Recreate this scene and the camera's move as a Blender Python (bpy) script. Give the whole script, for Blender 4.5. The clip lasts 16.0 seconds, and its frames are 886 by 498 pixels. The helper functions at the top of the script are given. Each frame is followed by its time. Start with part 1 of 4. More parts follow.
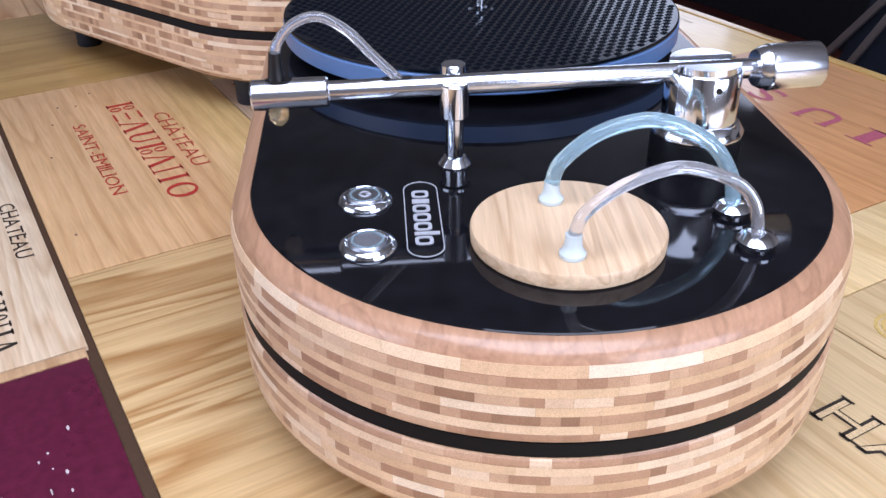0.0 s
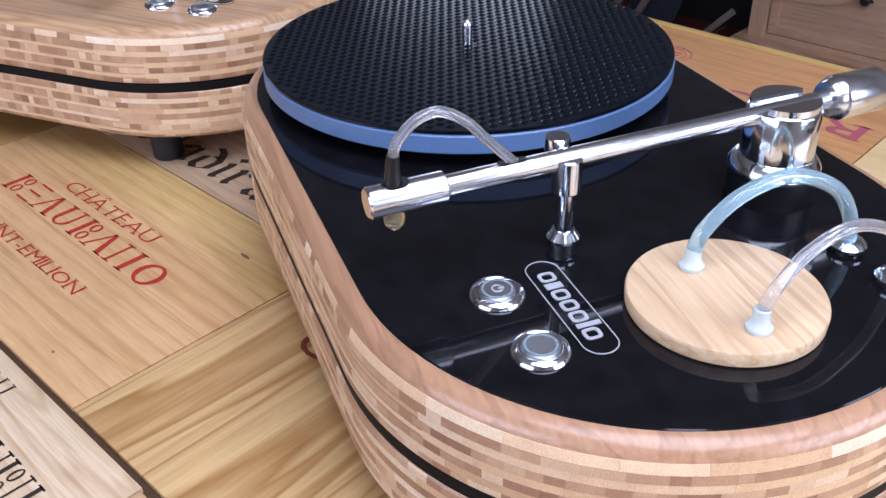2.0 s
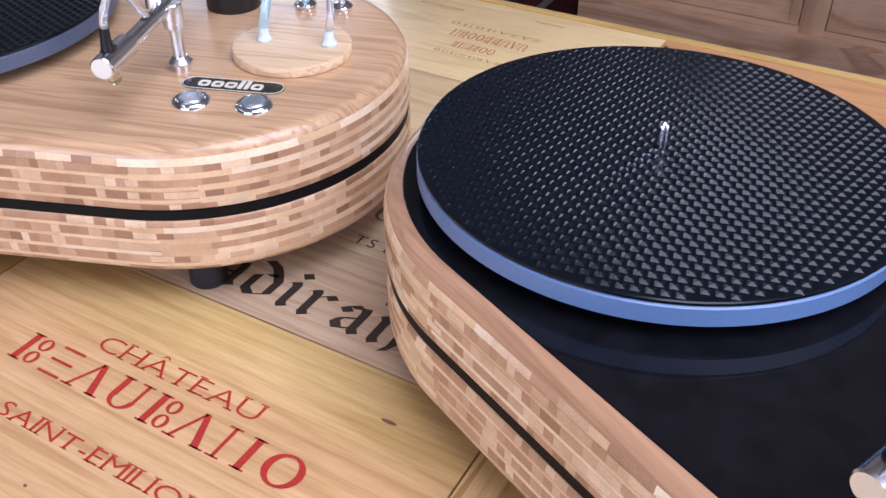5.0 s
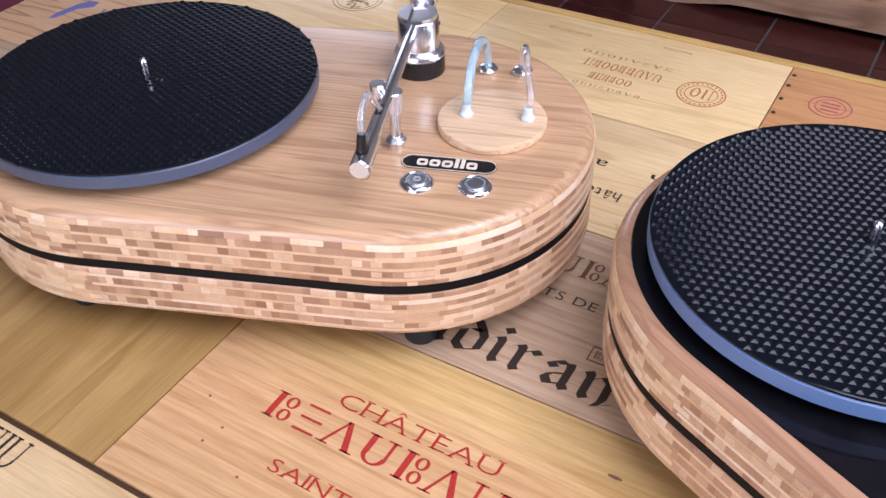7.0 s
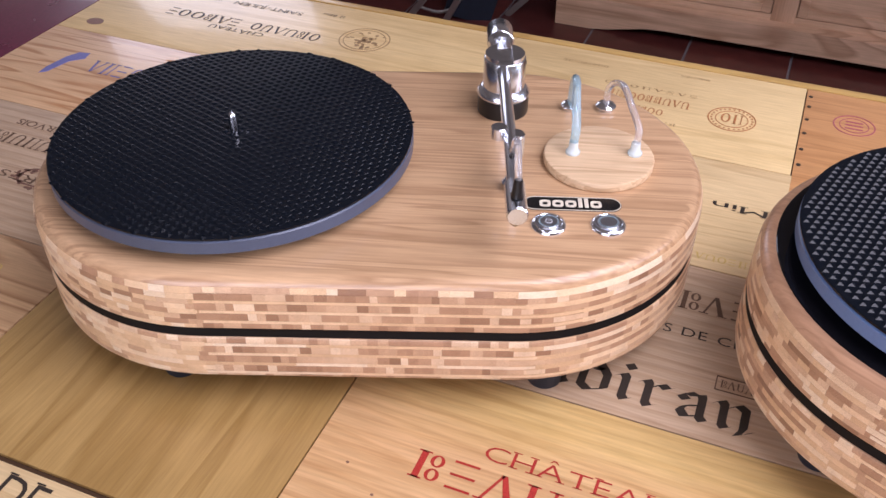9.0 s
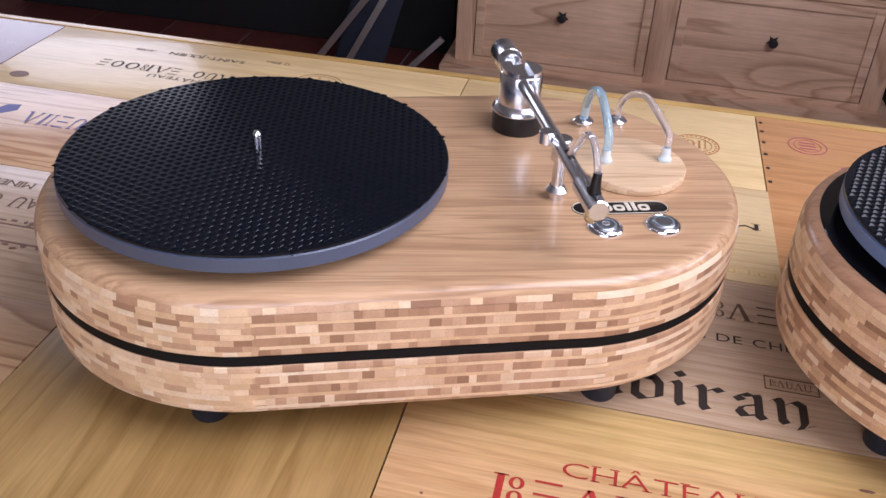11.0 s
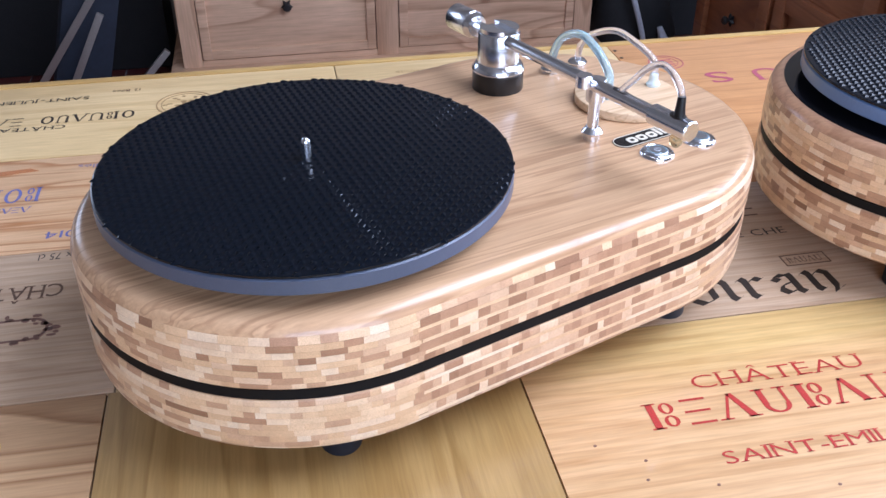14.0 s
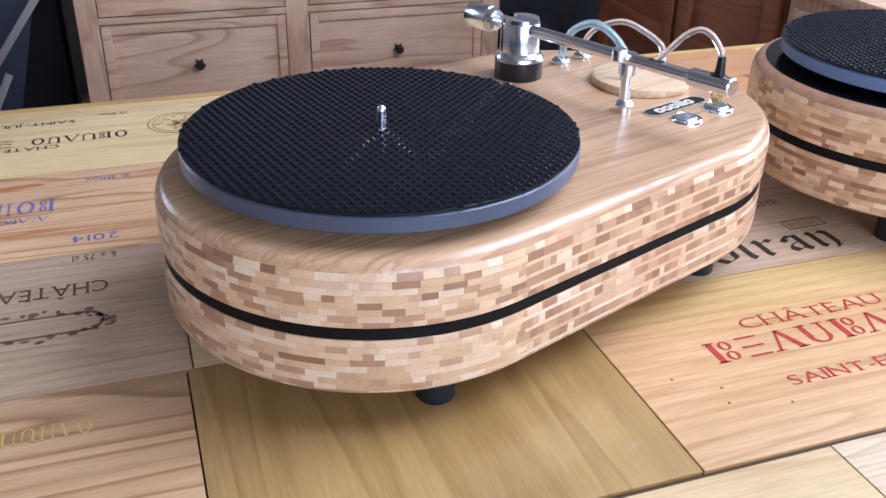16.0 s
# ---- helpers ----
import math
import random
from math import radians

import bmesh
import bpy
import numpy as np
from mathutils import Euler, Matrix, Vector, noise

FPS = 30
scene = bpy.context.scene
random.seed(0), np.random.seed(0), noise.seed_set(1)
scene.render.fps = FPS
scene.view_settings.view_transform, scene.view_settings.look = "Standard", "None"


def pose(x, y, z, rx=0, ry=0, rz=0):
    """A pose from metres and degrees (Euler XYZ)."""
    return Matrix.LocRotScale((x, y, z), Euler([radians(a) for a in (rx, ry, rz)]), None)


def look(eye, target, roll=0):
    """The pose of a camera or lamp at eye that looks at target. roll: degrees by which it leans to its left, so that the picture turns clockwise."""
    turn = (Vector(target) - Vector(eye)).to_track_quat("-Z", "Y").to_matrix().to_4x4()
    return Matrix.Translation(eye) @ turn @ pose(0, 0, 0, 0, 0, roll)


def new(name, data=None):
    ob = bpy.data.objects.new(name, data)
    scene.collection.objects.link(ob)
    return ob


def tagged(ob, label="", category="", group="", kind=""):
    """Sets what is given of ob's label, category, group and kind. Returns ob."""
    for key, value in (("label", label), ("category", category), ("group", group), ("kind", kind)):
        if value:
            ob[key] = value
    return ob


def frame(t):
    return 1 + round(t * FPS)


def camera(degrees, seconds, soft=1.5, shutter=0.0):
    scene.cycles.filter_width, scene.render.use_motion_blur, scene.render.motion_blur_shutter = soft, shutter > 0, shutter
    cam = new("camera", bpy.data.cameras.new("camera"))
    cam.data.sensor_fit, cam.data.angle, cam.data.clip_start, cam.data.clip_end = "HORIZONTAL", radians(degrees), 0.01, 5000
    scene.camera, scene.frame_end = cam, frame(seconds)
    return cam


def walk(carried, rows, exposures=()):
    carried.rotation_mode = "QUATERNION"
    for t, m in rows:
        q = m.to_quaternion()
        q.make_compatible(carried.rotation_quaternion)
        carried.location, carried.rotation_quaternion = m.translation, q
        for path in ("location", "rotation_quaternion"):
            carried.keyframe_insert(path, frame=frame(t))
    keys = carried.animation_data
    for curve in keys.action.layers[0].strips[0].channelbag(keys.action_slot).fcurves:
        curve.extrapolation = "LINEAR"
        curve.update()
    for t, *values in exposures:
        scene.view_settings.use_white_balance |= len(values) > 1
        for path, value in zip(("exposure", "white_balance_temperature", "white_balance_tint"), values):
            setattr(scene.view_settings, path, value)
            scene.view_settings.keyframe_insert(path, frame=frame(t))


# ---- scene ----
cam = camera(51.8, 16.0)
PATH = [
    (0, (-0.041, -0.063, 0.354), (0.816, 1.426, -0.67), -0.7),
    (0.5, (-0.075, -0.046, 0.375), (0.863, 1.38, -0.667), -0.8),
    (1, (-0.103, -0.014, 0.381), (0.924, 1.338, -0.677), -1.0),
    (1.5, (-0.129, 0.029, 0.391), (0.994, 1.289, -0.682), -0.9),
    (2, (-0.14, 0.085, 0.396), (1.054, 1.259, -0.699), -1.5),
    (2.5, (-0.156, 0.141, 0.396), (1.113, 1.221, -0.711), -1.3),
    (3, (-0.16, 0.193, 0.401), (1.173, 1.176, -0.72), -0.7),
    (3.5, (-0.148, 0.245, 0.405), (1.224, 1.165, -0.723), -0.2),
    (5.8, (-0.164, 0.431, 0.478), (1.233, 1.203, -0.735), 0.1),
    (6, (-0.168, 0.436, 0.493), (1.201, 1.228, -0.731), -0.5),
    (6.5, (-0.183, 0.465, 0.544), (1.127, 1.272, -0.735), -1.2),
    (7, (-0.22, 0.514, 0.557), (1.082, 1.312, -0.734), -1.8),
    (7.5, (-0.241, 0.561, 0.567), (1.076, 1.323, -0.73), -1.2),
    (8, (-0.257, 0.605, 0.565), (1.095, 1.314, -0.727), -0.5),
    (8.5, (-0.27, 0.655, 0.563), (1.128, 1.308, -0.71), -0.2),
    (9, (-0.288, 0.697, 0.559), (1.163, 1.285, -0.685), 0.2),
    (9.5, (-0.319, 0.743, 0.544), (1.191, 1.268, -0.658), 0.7),
    (10, (-0.342, 0.789, 0.534), (1.222, 1.246, -0.626), 1.5),
    (10.2, (-0.342, 0.801, 0.525), (1.242, 1.228, -0.619), 2.1),
    (12.3, (-0.324, 0.939, 0.467), (1.346, 1.044, -0.628), 0.7),
    (12.5, (-0.322, 0.962, 0.476), (1.33, 1.012, -0.651), 0.4),
    (13, (-0.335, 1.008, 0.477), (1.327, 0.937, -0.633), -0.9),
    (13.5, (-0.335, 1.07, 0.471), (1.317, 0.856, -0.636), -0.4),
    (14, (-0.339, 1.123, 0.466), (1.307, 0.804, -0.623), -0.0),
    (14.5, (-0.345, 1.175, 0.455), (1.293, 0.734, -0.603), 1.0),
    (15, (-0.34, 1.219, 0.436), (1.296, 0.688, -0.586), 2.1),
    (15.5, (-0.341, 1.247, 0.431), (1.304, 0.688, -0.559), 2.2),
    (16, (-0.372, 1.279, 0.409), (1.287, 0.693, -0.543), 1.1),
]
EXPOSURES = [(0.0, -0.56, 5850, 21), (3.6, -0.47, 5950, 23), (6.0, -0.18, 6100, 26), (8.0, -0.20, 6400, 29), (10.0, -0.30, 6650, 30), (12.5, -0.17, 5800, 21), (14.5, 0.18, 5620, 18), (16.0, 0.10, 5620, 18)]
walk(cam, [(t, look(eye, target, roll)) for t, eye, target, roll in PATH], EXPOSURES)

# ---- world and light ----
world = bpy.data.worlds.new("world")
scene.world = world
world.use_nodes = True
wn = world.node_tree.nodes
sky = wn.new("ShaderNodeTexSky")
sky.sky_type, sky.sun_disc = "NISHITA", False
sky.sun_elevation, sky.sun_rotation = radians(38), radians(200)
world.node_tree.links.new(sky.outputs[0], wn["Background"].inputs[0])
wn["Background"].inputs[1].default_value = 0.10
scene.view_settings.exposure = 0.0

ROOM = (-2.6, 3.35, -2.4, 4.2, -0.83, 1.75)  # x, x, y, y, floor, ceiling


def window_light(name, place, target, wide, high, watts, colour):
    lamp = bpy.data.lights.new(name, "AREA")
    lamp.shape, lamp.size, lamp.size_y, lamp.energy, lamp.color = "RECTANGLE", wide, high, watts, colour
    ob = new(name, lamp)
    ob.matrix_world = look(place, target)
    return ob


window_light("window_light", (0.9, -2.36, 0.9), (0.9, 0, 0.9), 2.0, 1.3, 75, (0.84, 0.91, 1.0))
window_light("window_light", (-2.56, 0.7, 0.95), (0, 0.7, 0.95), 2.2, 1.2, 60, (0.84, 0.91, 1.0))
window_light("window_light", (3.31, 3.40, 1.05), (0, 3.40, 1.05), 1.3, 1.1, 16, (0.84, 0.91, 1.0))
window_light("skylight_light", (-0.1, -0.48, 1.78), (-0.1, -0.48, 0), 1.6, 1.85, 84, (0.86, 0.92, 1.0))


# ---- materials ----
def material(name):
    m = bpy.data.materials.new(name)
    m.use_nodes = True
    nodes, links = m.node_tree.nodes, m.node_tree.links
    return m, nodes, links, nodes["Principled BSDF"]


def ramp(nodes, stops):
    r = nodes.new("ShaderNodeValToRGB")
    while len(r.color_ramp.elements) < len(stops):
        r.color_ramp.elements.new(0.5)
    for e, (p, c) in zip(r.color_ramp.elements, stops):
        e.position, e.color = p, (*c, 1)
    return r


def coords(nodes, links, scale, turn=0.0, offset=(0, 0, 0)):
    tc, mp = nodes.new("ShaderNodeTexCoord"), nodes.new("ShaderNodeMapping")
    mp.inputs["Scale"].default_value = scale
    mp.inputs["Rotation"].default_value = (0, 0, turn)
    mp.inputs["Location"].default_value = offset
    links.new(tc.outputs["Object"], mp.inputs[0])
    return mp.outputs[0]


def noise_tex(nodes, links, vec, scale, detail=4.0, rough=0.55, distort=0.0):
    n = nodes.new("ShaderNodeTexNoise")
    n.inputs["Scale"].default_value, n.inputs["Detail"].default_value = scale, detail
    n.inputs["Roughness"].default_value, n.inputs["Distortion"].default_value = rough, distort
    links.new(vec, n.inputs["Vector"])
    return n.outputs["Fac"]


def mix(nodes, links, kind, fac, a, b):
    n = nodes.new("ShaderNodeMix")
    n.data_type, n.blend_type = "RGBA", kind
    for slot, v in (("Factor", fac), ("A", a), ("B", b)):
        sock = [s for s in n.inputs if s.name == slot and (s.type == "RGBA" or slot == "Factor")][0]
        if isinstance(v, bpy.types.NodeSocket):
            links.new(v, sock)
        elif slot == "Factor":
            sock.default_value = v
        else:
            sock.default_value = (*v, 1)
    return [s for s in n.outputs if s.type == "RGBA"][0]


def bump(nodes, links, height, bsdf, strength, distance):
    b = nodes.new("ShaderNodeBump")
    b.inputs["Strength"].default_value, b.inputs["Distance"].default_value = strength, distance
    links.new(height, b.inputs["Height"])
    links.new(b.outputs[0], bsdf.inputs["Normal"])


def wood(name, light, dark, along="y", rings=9.0, seed=0.0, rough=0.35, coat=0.0, contrast=0.6, fine=1.0, draw=0.16, turns=9.0, lines=0.0):
    """Sawn softwood: growth rings drawn out along the grain, fine fibres, and slow blotches."""
    m, nodes, links, bsdf = material(name)
    stretch = {"x": (draw, 1, 1), "y": (1, draw, 1), "z": (1, 1, draw)}[along]
    off = (seed * 1.7, seed * 2.3, seed * 0.9)
    vec = coords(nodes, links, stretch, 0, off)
    slow = noise_tex(nodes, links, vec, rings, 2.0, 0.5, 0.6)
    wave = nodes.new("ShaderNodeMath")
    wave.operation = "MULTIPLY"
    wave.inputs[1].default_value = turns
    links.new(slow, wave.inputs[0])
    frac = nodes.new("ShaderNodeMath")
    frac.operation = "FRACT"
    links.new(wave.outputs[0], frac.inputs[0])
    r = ramp(nodes, [(0.0, light), (0.55, tuple(a * (1 - 0.25 * contrast) + b * 0.25 * contrast for a, b in zip(light, dark))),
                     (0.86, tuple(a * (1 - contrast) + b * contrast for a, b in zip(light, dark))), (1.0, light)])
    links.new(frac.outputs[0], r.inputs[0])
    fstretch = {"x": (0.05, 1, 1), "y": (1, 0.05, 1), "z": (1, 1, 0.05)}[along]
    fibre = noise_tex(nodes, links, coords(nodes, links, fstretch, 0, off), 420.0 * fine, 3.0, 0.6)
    fr = ramp(nodes, [(0.3, (0.82, 0.80, 0.77)), (0.7, (1.06, 1.06, 1.05))])
    links.new(fibre, fr.inputs[0])
    col = mix(nodes, links, "MULTIPLY", 0.9, r.outputs[0], fr.outputs[0])
    blot = noise_tex(nodes, links, coords(nodes, links, (1, 1, 1), 0, off), 6.0, 3.0, 0.6)
    br = ramp(nodes, [(0.3, (0.86, 0.84, 0.80)), (0.7, (1.05, 1.05, 1.05))])
    links.new(blot, br.inputs[0])
    col = mix(nodes, links, "MULTIPLY", 0.8, col, br.outputs[0])
    if lines:  # late-wood lines, narrow and uneven
        w = nodes.new("ShaderNodeTexWave")
        w.bands_direction, w.wave_profile = {"x": "Y", "y": "X", "z": "X"}[along], "SAW"
        w.inputs["Scale"].default_value, w.inputs["Distortion"].default_value = lines, 2.2
        w.inputs["Detail"].default_value, w.inputs["Detail Scale"].default_value = 2.0, 0.35
        links.new(coords(nodes, links, {"x": (0.12, 1, 1), "y": (1, 0.12, 1), "z": (1, 1, 0.12)}[along], 0, off), w.inputs["Vector"])
        lr = ramp(nodes, [(0.0, (1, 1, 1)), (0.5, (0.97, 0.95, 0.92)), (0.90, (0.74, 0.63, 0.50)), (1.0, (0.97, 0.96, 0.94))])
        links.new(w.outputs["Fac"], lr.inputs[0])
        col = mix(nodes, links, "MULTIPLY", 0.45, col, lr.outputs[0])
    links.new(col, bsdf.inputs["Base Color"])
    bsdf.inputs["Roughness"].default_value = rough
    bsdf.inputs["Coat Weight"].default_value, bsdf.inputs["Coat Roughness"].default_value = coat, 0.06
    bump(nodes, links, fibre, bsdf, 0.12, 0.0006)
    return m


def laminate(name, stops, by_object):
    """Bamboo blocks: each block has a tone of its own, with end-grain specks."""
    m, nodes, links, bsdf = material(name)
    if by_object:
        rnd = nodes.new("ShaderNodeObjectInfo").outputs["Random"]
    else:
        rnd = nodes.new("ShaderNodeNewGeometry").outputs["Random Per Island"]
    r = ramp(nodes, stops)
    links.new(rnd, r.inputs[0])
    specks = noise_tex(nodes, links, coords(nodes, links, (1, 1, 1)), 1500.0, 2.0, 0.6)
    sr = ramp(nodes, [(0.35, (0.80, 0.76, 0.72)), (0.6, (1.05, 1.04, 1.03))])
    links.new(specks, sr.inputs[0])
    col = mix(nodes, links, "MULTIPLY", 0.8, r.outputs[0], sr.outputs[0])
    blot = noise_tex(nodes, links, coords(nodes, links, (1, 1, 1)), 90.0, 2.0)
    br = ramp(nodes, [(0.3, (0.88, 0.86, 0.84)), (0.7, (1.06, 1.05, 1.04))])
    links.new(blot, br.inputs[0])
    col = mix(nodes, links, "MULTIPLY", 0.8, col, br.outputs[0])
    links.new(col, bsdf.inputs["Base Color"])
    bsdf.inputs["Roughness"].default_value = 0.36
    bump(nodes, links, specks, bsdf, 0.1, 0.0003)
    return m


def plain(name, colour, rough=0.4, metal=0.0, grain=300.0, amount=0.12, coat=0.0, strength=0.08):
    m, nodes, links, bsdf = material(name)
    n = noise_tex(nodes, links, coords(nodes, links, (1, 1, 1)), grain, 3.0)
    r = ramp(nodes, [(0.3, tuple(c * (1 - amount) for c in colour)), (0.7, tuple(min(1, c * (1 + amount)) for c in colour))])
    links.new(n, r.inputs[0])
    links.new(r.outputs[0], bsdf.inputs["Base Color"])
    rr = nodes.new("ShaderNodeMapRange")
    rr.inputs["To Min"].default_value, rr.inputs["To Max"].default_value = max(0.0, rough - 0.05), rough + 0.07
    links.new(noise_tex(nodes, links, coords(nodes, links, (1, 1, 1)), grain * 0.13, 3.0), rr.inputs["Value"])
    links.new(rr.outputs[0], bsdf.inputs["Roughness"])
    bsdf.inputs["Metallic"].default_value = metal
    bsdf.inputs["Coat Weight"].default_value, bsdf.inputs["Coat Roughness"].default_value = coat, 0.05
    if strength:
        bump(nodes, links, n, bsdf, strength, 0.0004)
    return m


def clear(name, colour, rough=0.12, through_it=0.75):
    m, nodes, links, bsdf = material(name)
    bsdf.inputs["Base Color"].default_value = (*colour, 1)
    bsdf.inputs["Roughness"].default_value = rough
    bsdf.inputs["Transmission Weight"].default_value = through_it
    bsdf.inputs["IOR"].default_value = 1.42
    return m


# blue cast of reflected sky is put into the polished steel's base colour
CHROME = plain("polished_steel", (0.82, 0.87, 0.95), 0.10, 1.0, 500, 0.03, strength=0.0)
SATIN = plain("satin_steel", (0.78, 0.81, 0.87), 0.21, 1.0, 900, 0.03, strength=0.0)
BUTTON_FACE = plain("brushed_steel", (0.52, 0.53, 0.56), 0.34, 1.0, 900, 0.08)
BLACK_GLOSS = plain("black_acrylic", (0.006, 0.006, 0.008), 0.03, 0.0, 60, 0.3, strength=0.0)
BLACK_GLOSS.node_tree.nodes["Principled BSDF"].inputs["Specular IOR Level"].default_value = 0.34
BLACK_PLASTIC = plain("black_plastic", (0.007, 0.0075, 0.009), 0.32)
GAP_BLACK = plain("matt_black_strip", (0.004, 0.004, 0.005), 0.6)
GAP_BLACK.node_tree.nodes["Principled BSDF"].inputs["Specular IOR Level"].default_value = 0.2
RUBBER = plain("black_rubber", (0.003, 0.005, 0.009), 0.15, 0.0, 700, 0.3)
RUBBER.node_tree.nodes["Principled BSDF"].inputs["Specular IOR Level"].default_value = 0.27
FOOT_RUBBER = plain("foot_rubber", (0.012, 0.016, 0.026), 0.5)
PLATTER_BLUE = plain("blue_grey_platter", (0.11, 0.195, 0.38), 0.30, 0.0, 500, 0.05)
PLATTER_GREY = plain("grey_platter", (0.065, 0.085, 0.135), 0.30, 0.0, 500, 0.05)
HOSE_BLUE = clear("milky_silicone", (0.66, 0.90, 1.0), 0.12, 0.75)
SOCKET = clear("milky_plastic", (0.84, 0.93, 0.93), 0.22, 0.4)
HOSE_CLEAR = clear("clear_silicone", (0.92, 0.91, 0.93), 0.10, 0.86)
AMBER = clear("amber", (0.75, 0.62, 0.38), 0.08, 0.8)
ENGRAVE = plain("engraved_grey", (0.40, 0.41, 0.44), 0.5)
PLATE_BLACK = plain("black_enamel", (0.010, 0.009, 0.009), 0.25)
SILVER_INK = plain("silver_ink", (0.70, 0.64, 0.52), 0.4)

LIGHTS = [(0.0, (0.66, 0.44, 0.26)), (0.35, (0.77, 0.54, 0.33)), (0.7, (0.83, 0.62, 0.41)), (1.0, (0.87, 0.72, 0.54))]
DARKS = [(0.0, (0.31, 0.17, 0.10)), (0.15, (0.44, 0.255, 0.155)), (0.5, (0.53, 0.325, 0.20)), (0.8, (0.67, 0.45, 0.29)), (1.0, (0.84, 0.65, 0.46))]
BLOCK = {(k, o): laminate(f"bamboo_{k}", s, o) for k, s in (("light", LIGHTS), ("dark", DARKS)) for o in (True, False)}
BAMBOO = wood("bamboo_top", (0.64, 0.41, 0.24), (0.40, 0.225, 0.12), "x", 60.0, 1.0, 0.30, 0.25, 0.75, draw=0.035, turns=5.0)
BAMBOO_RIM = wood("bamboo_rim", (0.50, 0.285, 0.17), (0.32, 0.165, 0.095), "x", 50.0, 2.0, 0.30, 0.2, 0.55, draw=0.05, turns=4.0)
DISC_WOOD = wood("disc_wood", (0.78, 0.57, 0.37), (0.50, 0.30, 0.16), "x", 60.0, 3.0, 0.42, 0.0, 0.6, draw=0.04, turns=5.0)

WALL = plain("wall_paint", (0.31, 0.275, 0.24), 0.8, 0.0, 40, 0.06)
CEILING = plain("ceiling_paint", (0.36, 0.35, 0.33), 0.85, 0.0, 40, 0.04)


# ---- mesh helpers ----
def finish(name, bm, mat, parent=None, label="", sharp=38):
    me = bpy.data.meshes.new(name)
    bm.normal_update()
    bm.to_mesh(me)
    bm.free()
    for p in me.polygons:
        p.use_smooth = True
    me.set_sharp_from_angle(angle=radians(sharp))
    me.materials.append(mat)
    ob = new(name, me)
    if parent is not None:
        ob.parent = parent
    if label:
        tagged(ob, label)
    return ob


def part(name, bm, mat, parent, label="", sharp=38):
    return finish(name, bm, mat, parent, label, sharp)


def thing(name, m, label, category, group="", kind=""):
    ob = new(name)
    ob.empty_display_size = 0.05
    ob.matrix_world = m
    return tagged(ob, label, category, group, kind)


def rings_bm(rings, cap_first=True, cap_last=True, bm=None, closed=False):
    """A skin through rings of points, all with the same count."""
    bm = bm or bmesh.new()
    rows = [[bm.verts.new(p) for p in ring] for ring in rings]
    pairs = list(zip(rows, rows[1:])) + ([(rows[-1], rows[0])] if closed else [])
    for a, b in pairs:
        n = len(a)
        for i in range(n):
            bm.faces.new((a[i], a[(i + 1) % n], b[(i + 1) % n], b[i]))
    if not closed:
        if cap_first:
            bm.faces.new(rows[0][::-1])
        if cap_last:
            bm.faces.new(rows[-1])
    return bm


def lathe(profile, n=48, m=None, bm=None):
    """A turned piece from (radius, height) pairs, bottom up; m lays it elsewhere."""
    m = m or Matrix.Identity(4)
    rings = [[m @ Vector((r * math.cos(2 * math.pi * i / n), r * math.sin(2 * math.pi * i / n), z)) for i in range(n)] for r, z in profile]
    return rings_bm(rings, bm=bm)


def box(a, b, bevel=0.0, bm=None, m=None):
    """A box between two corners with bevelled edges."""
    own = bmesh.new()
    bmesh.ops.create_cube(own, size=1.0)
    for v in own.verts:
        v.co = Vector([lo + (c + 0.5) * (hi - lo) for lo, hi, c in zip(a, b, v.co)])
    if bevel:
        bmesh.ops.bevel(own, geom=own.edges[:], offset=bevel, segments=2, affect="EDGES", profile=0.7)
    if m is not None:
        own.transform(m)
    if bm is None:
        return own
    me = bpy.data.meshes.new("tmp")
    own.to_mesh(me)
    own.free()
    bm.from_mesh(me)
    bpy.data.meshes.remove(me)
    return bm


def tube(points, radius, n=14, bm=None, steps=10):
    """A round hose through points, as a smooth curve; radius may be a list, one for each point."""
    pts = [Vector(p) for p in points]
    rad = radius if isinstance(radius, (list, tuple)) else [radius] * len(pts)
    path, width = [], []
    for i in range(len(pts) - 1):
        p0, p1, p2, p3 = pts[max(i - 1, 0)], pts[i], pts[i + 1], pts[min(i + 2, len(pts) - 1)]
        for k in range(steps):
            t = k / steps
            path.append(0.5 * (2 * p1 + (p2 - p0) * t + (2 * p0 - 5 * p1 + 4 * p2 - p3) * t * t + (3 * p1 - p0 - 3 * p2 + p3) * t**3))
            width.append(rad[i] * (1 - t) + rad[i + 1] * t)
    path.append(pts[-1])
    width.append(rad[-1])
    rings, side = [], None
    for i, p in enumerate(path):
        way = (path[min(i + 1, len(path) - 1)] - path[max(i - 1, 0)]).normalized()
        side = way.orthogonal().normalized() if side is None else (side - way * side.dot(way)).normalized()
        other = way.cross(side)
        rings.append([p + width[i] * (math.cos(a) * side + math.sin(a) * other) for a in (2 * math.pi * k / n for k in range(n))])
    return rings_bm(rings, bm=bm)


def along(a, b):
    """Lays the z axis of a turned piece from a towards b."""
    a, b = Vector(a), Vector(b)
    return Matrix.Translation(a) @ (b - a).to_track_quat("Z", "Y").to_matrix().to_4x4()


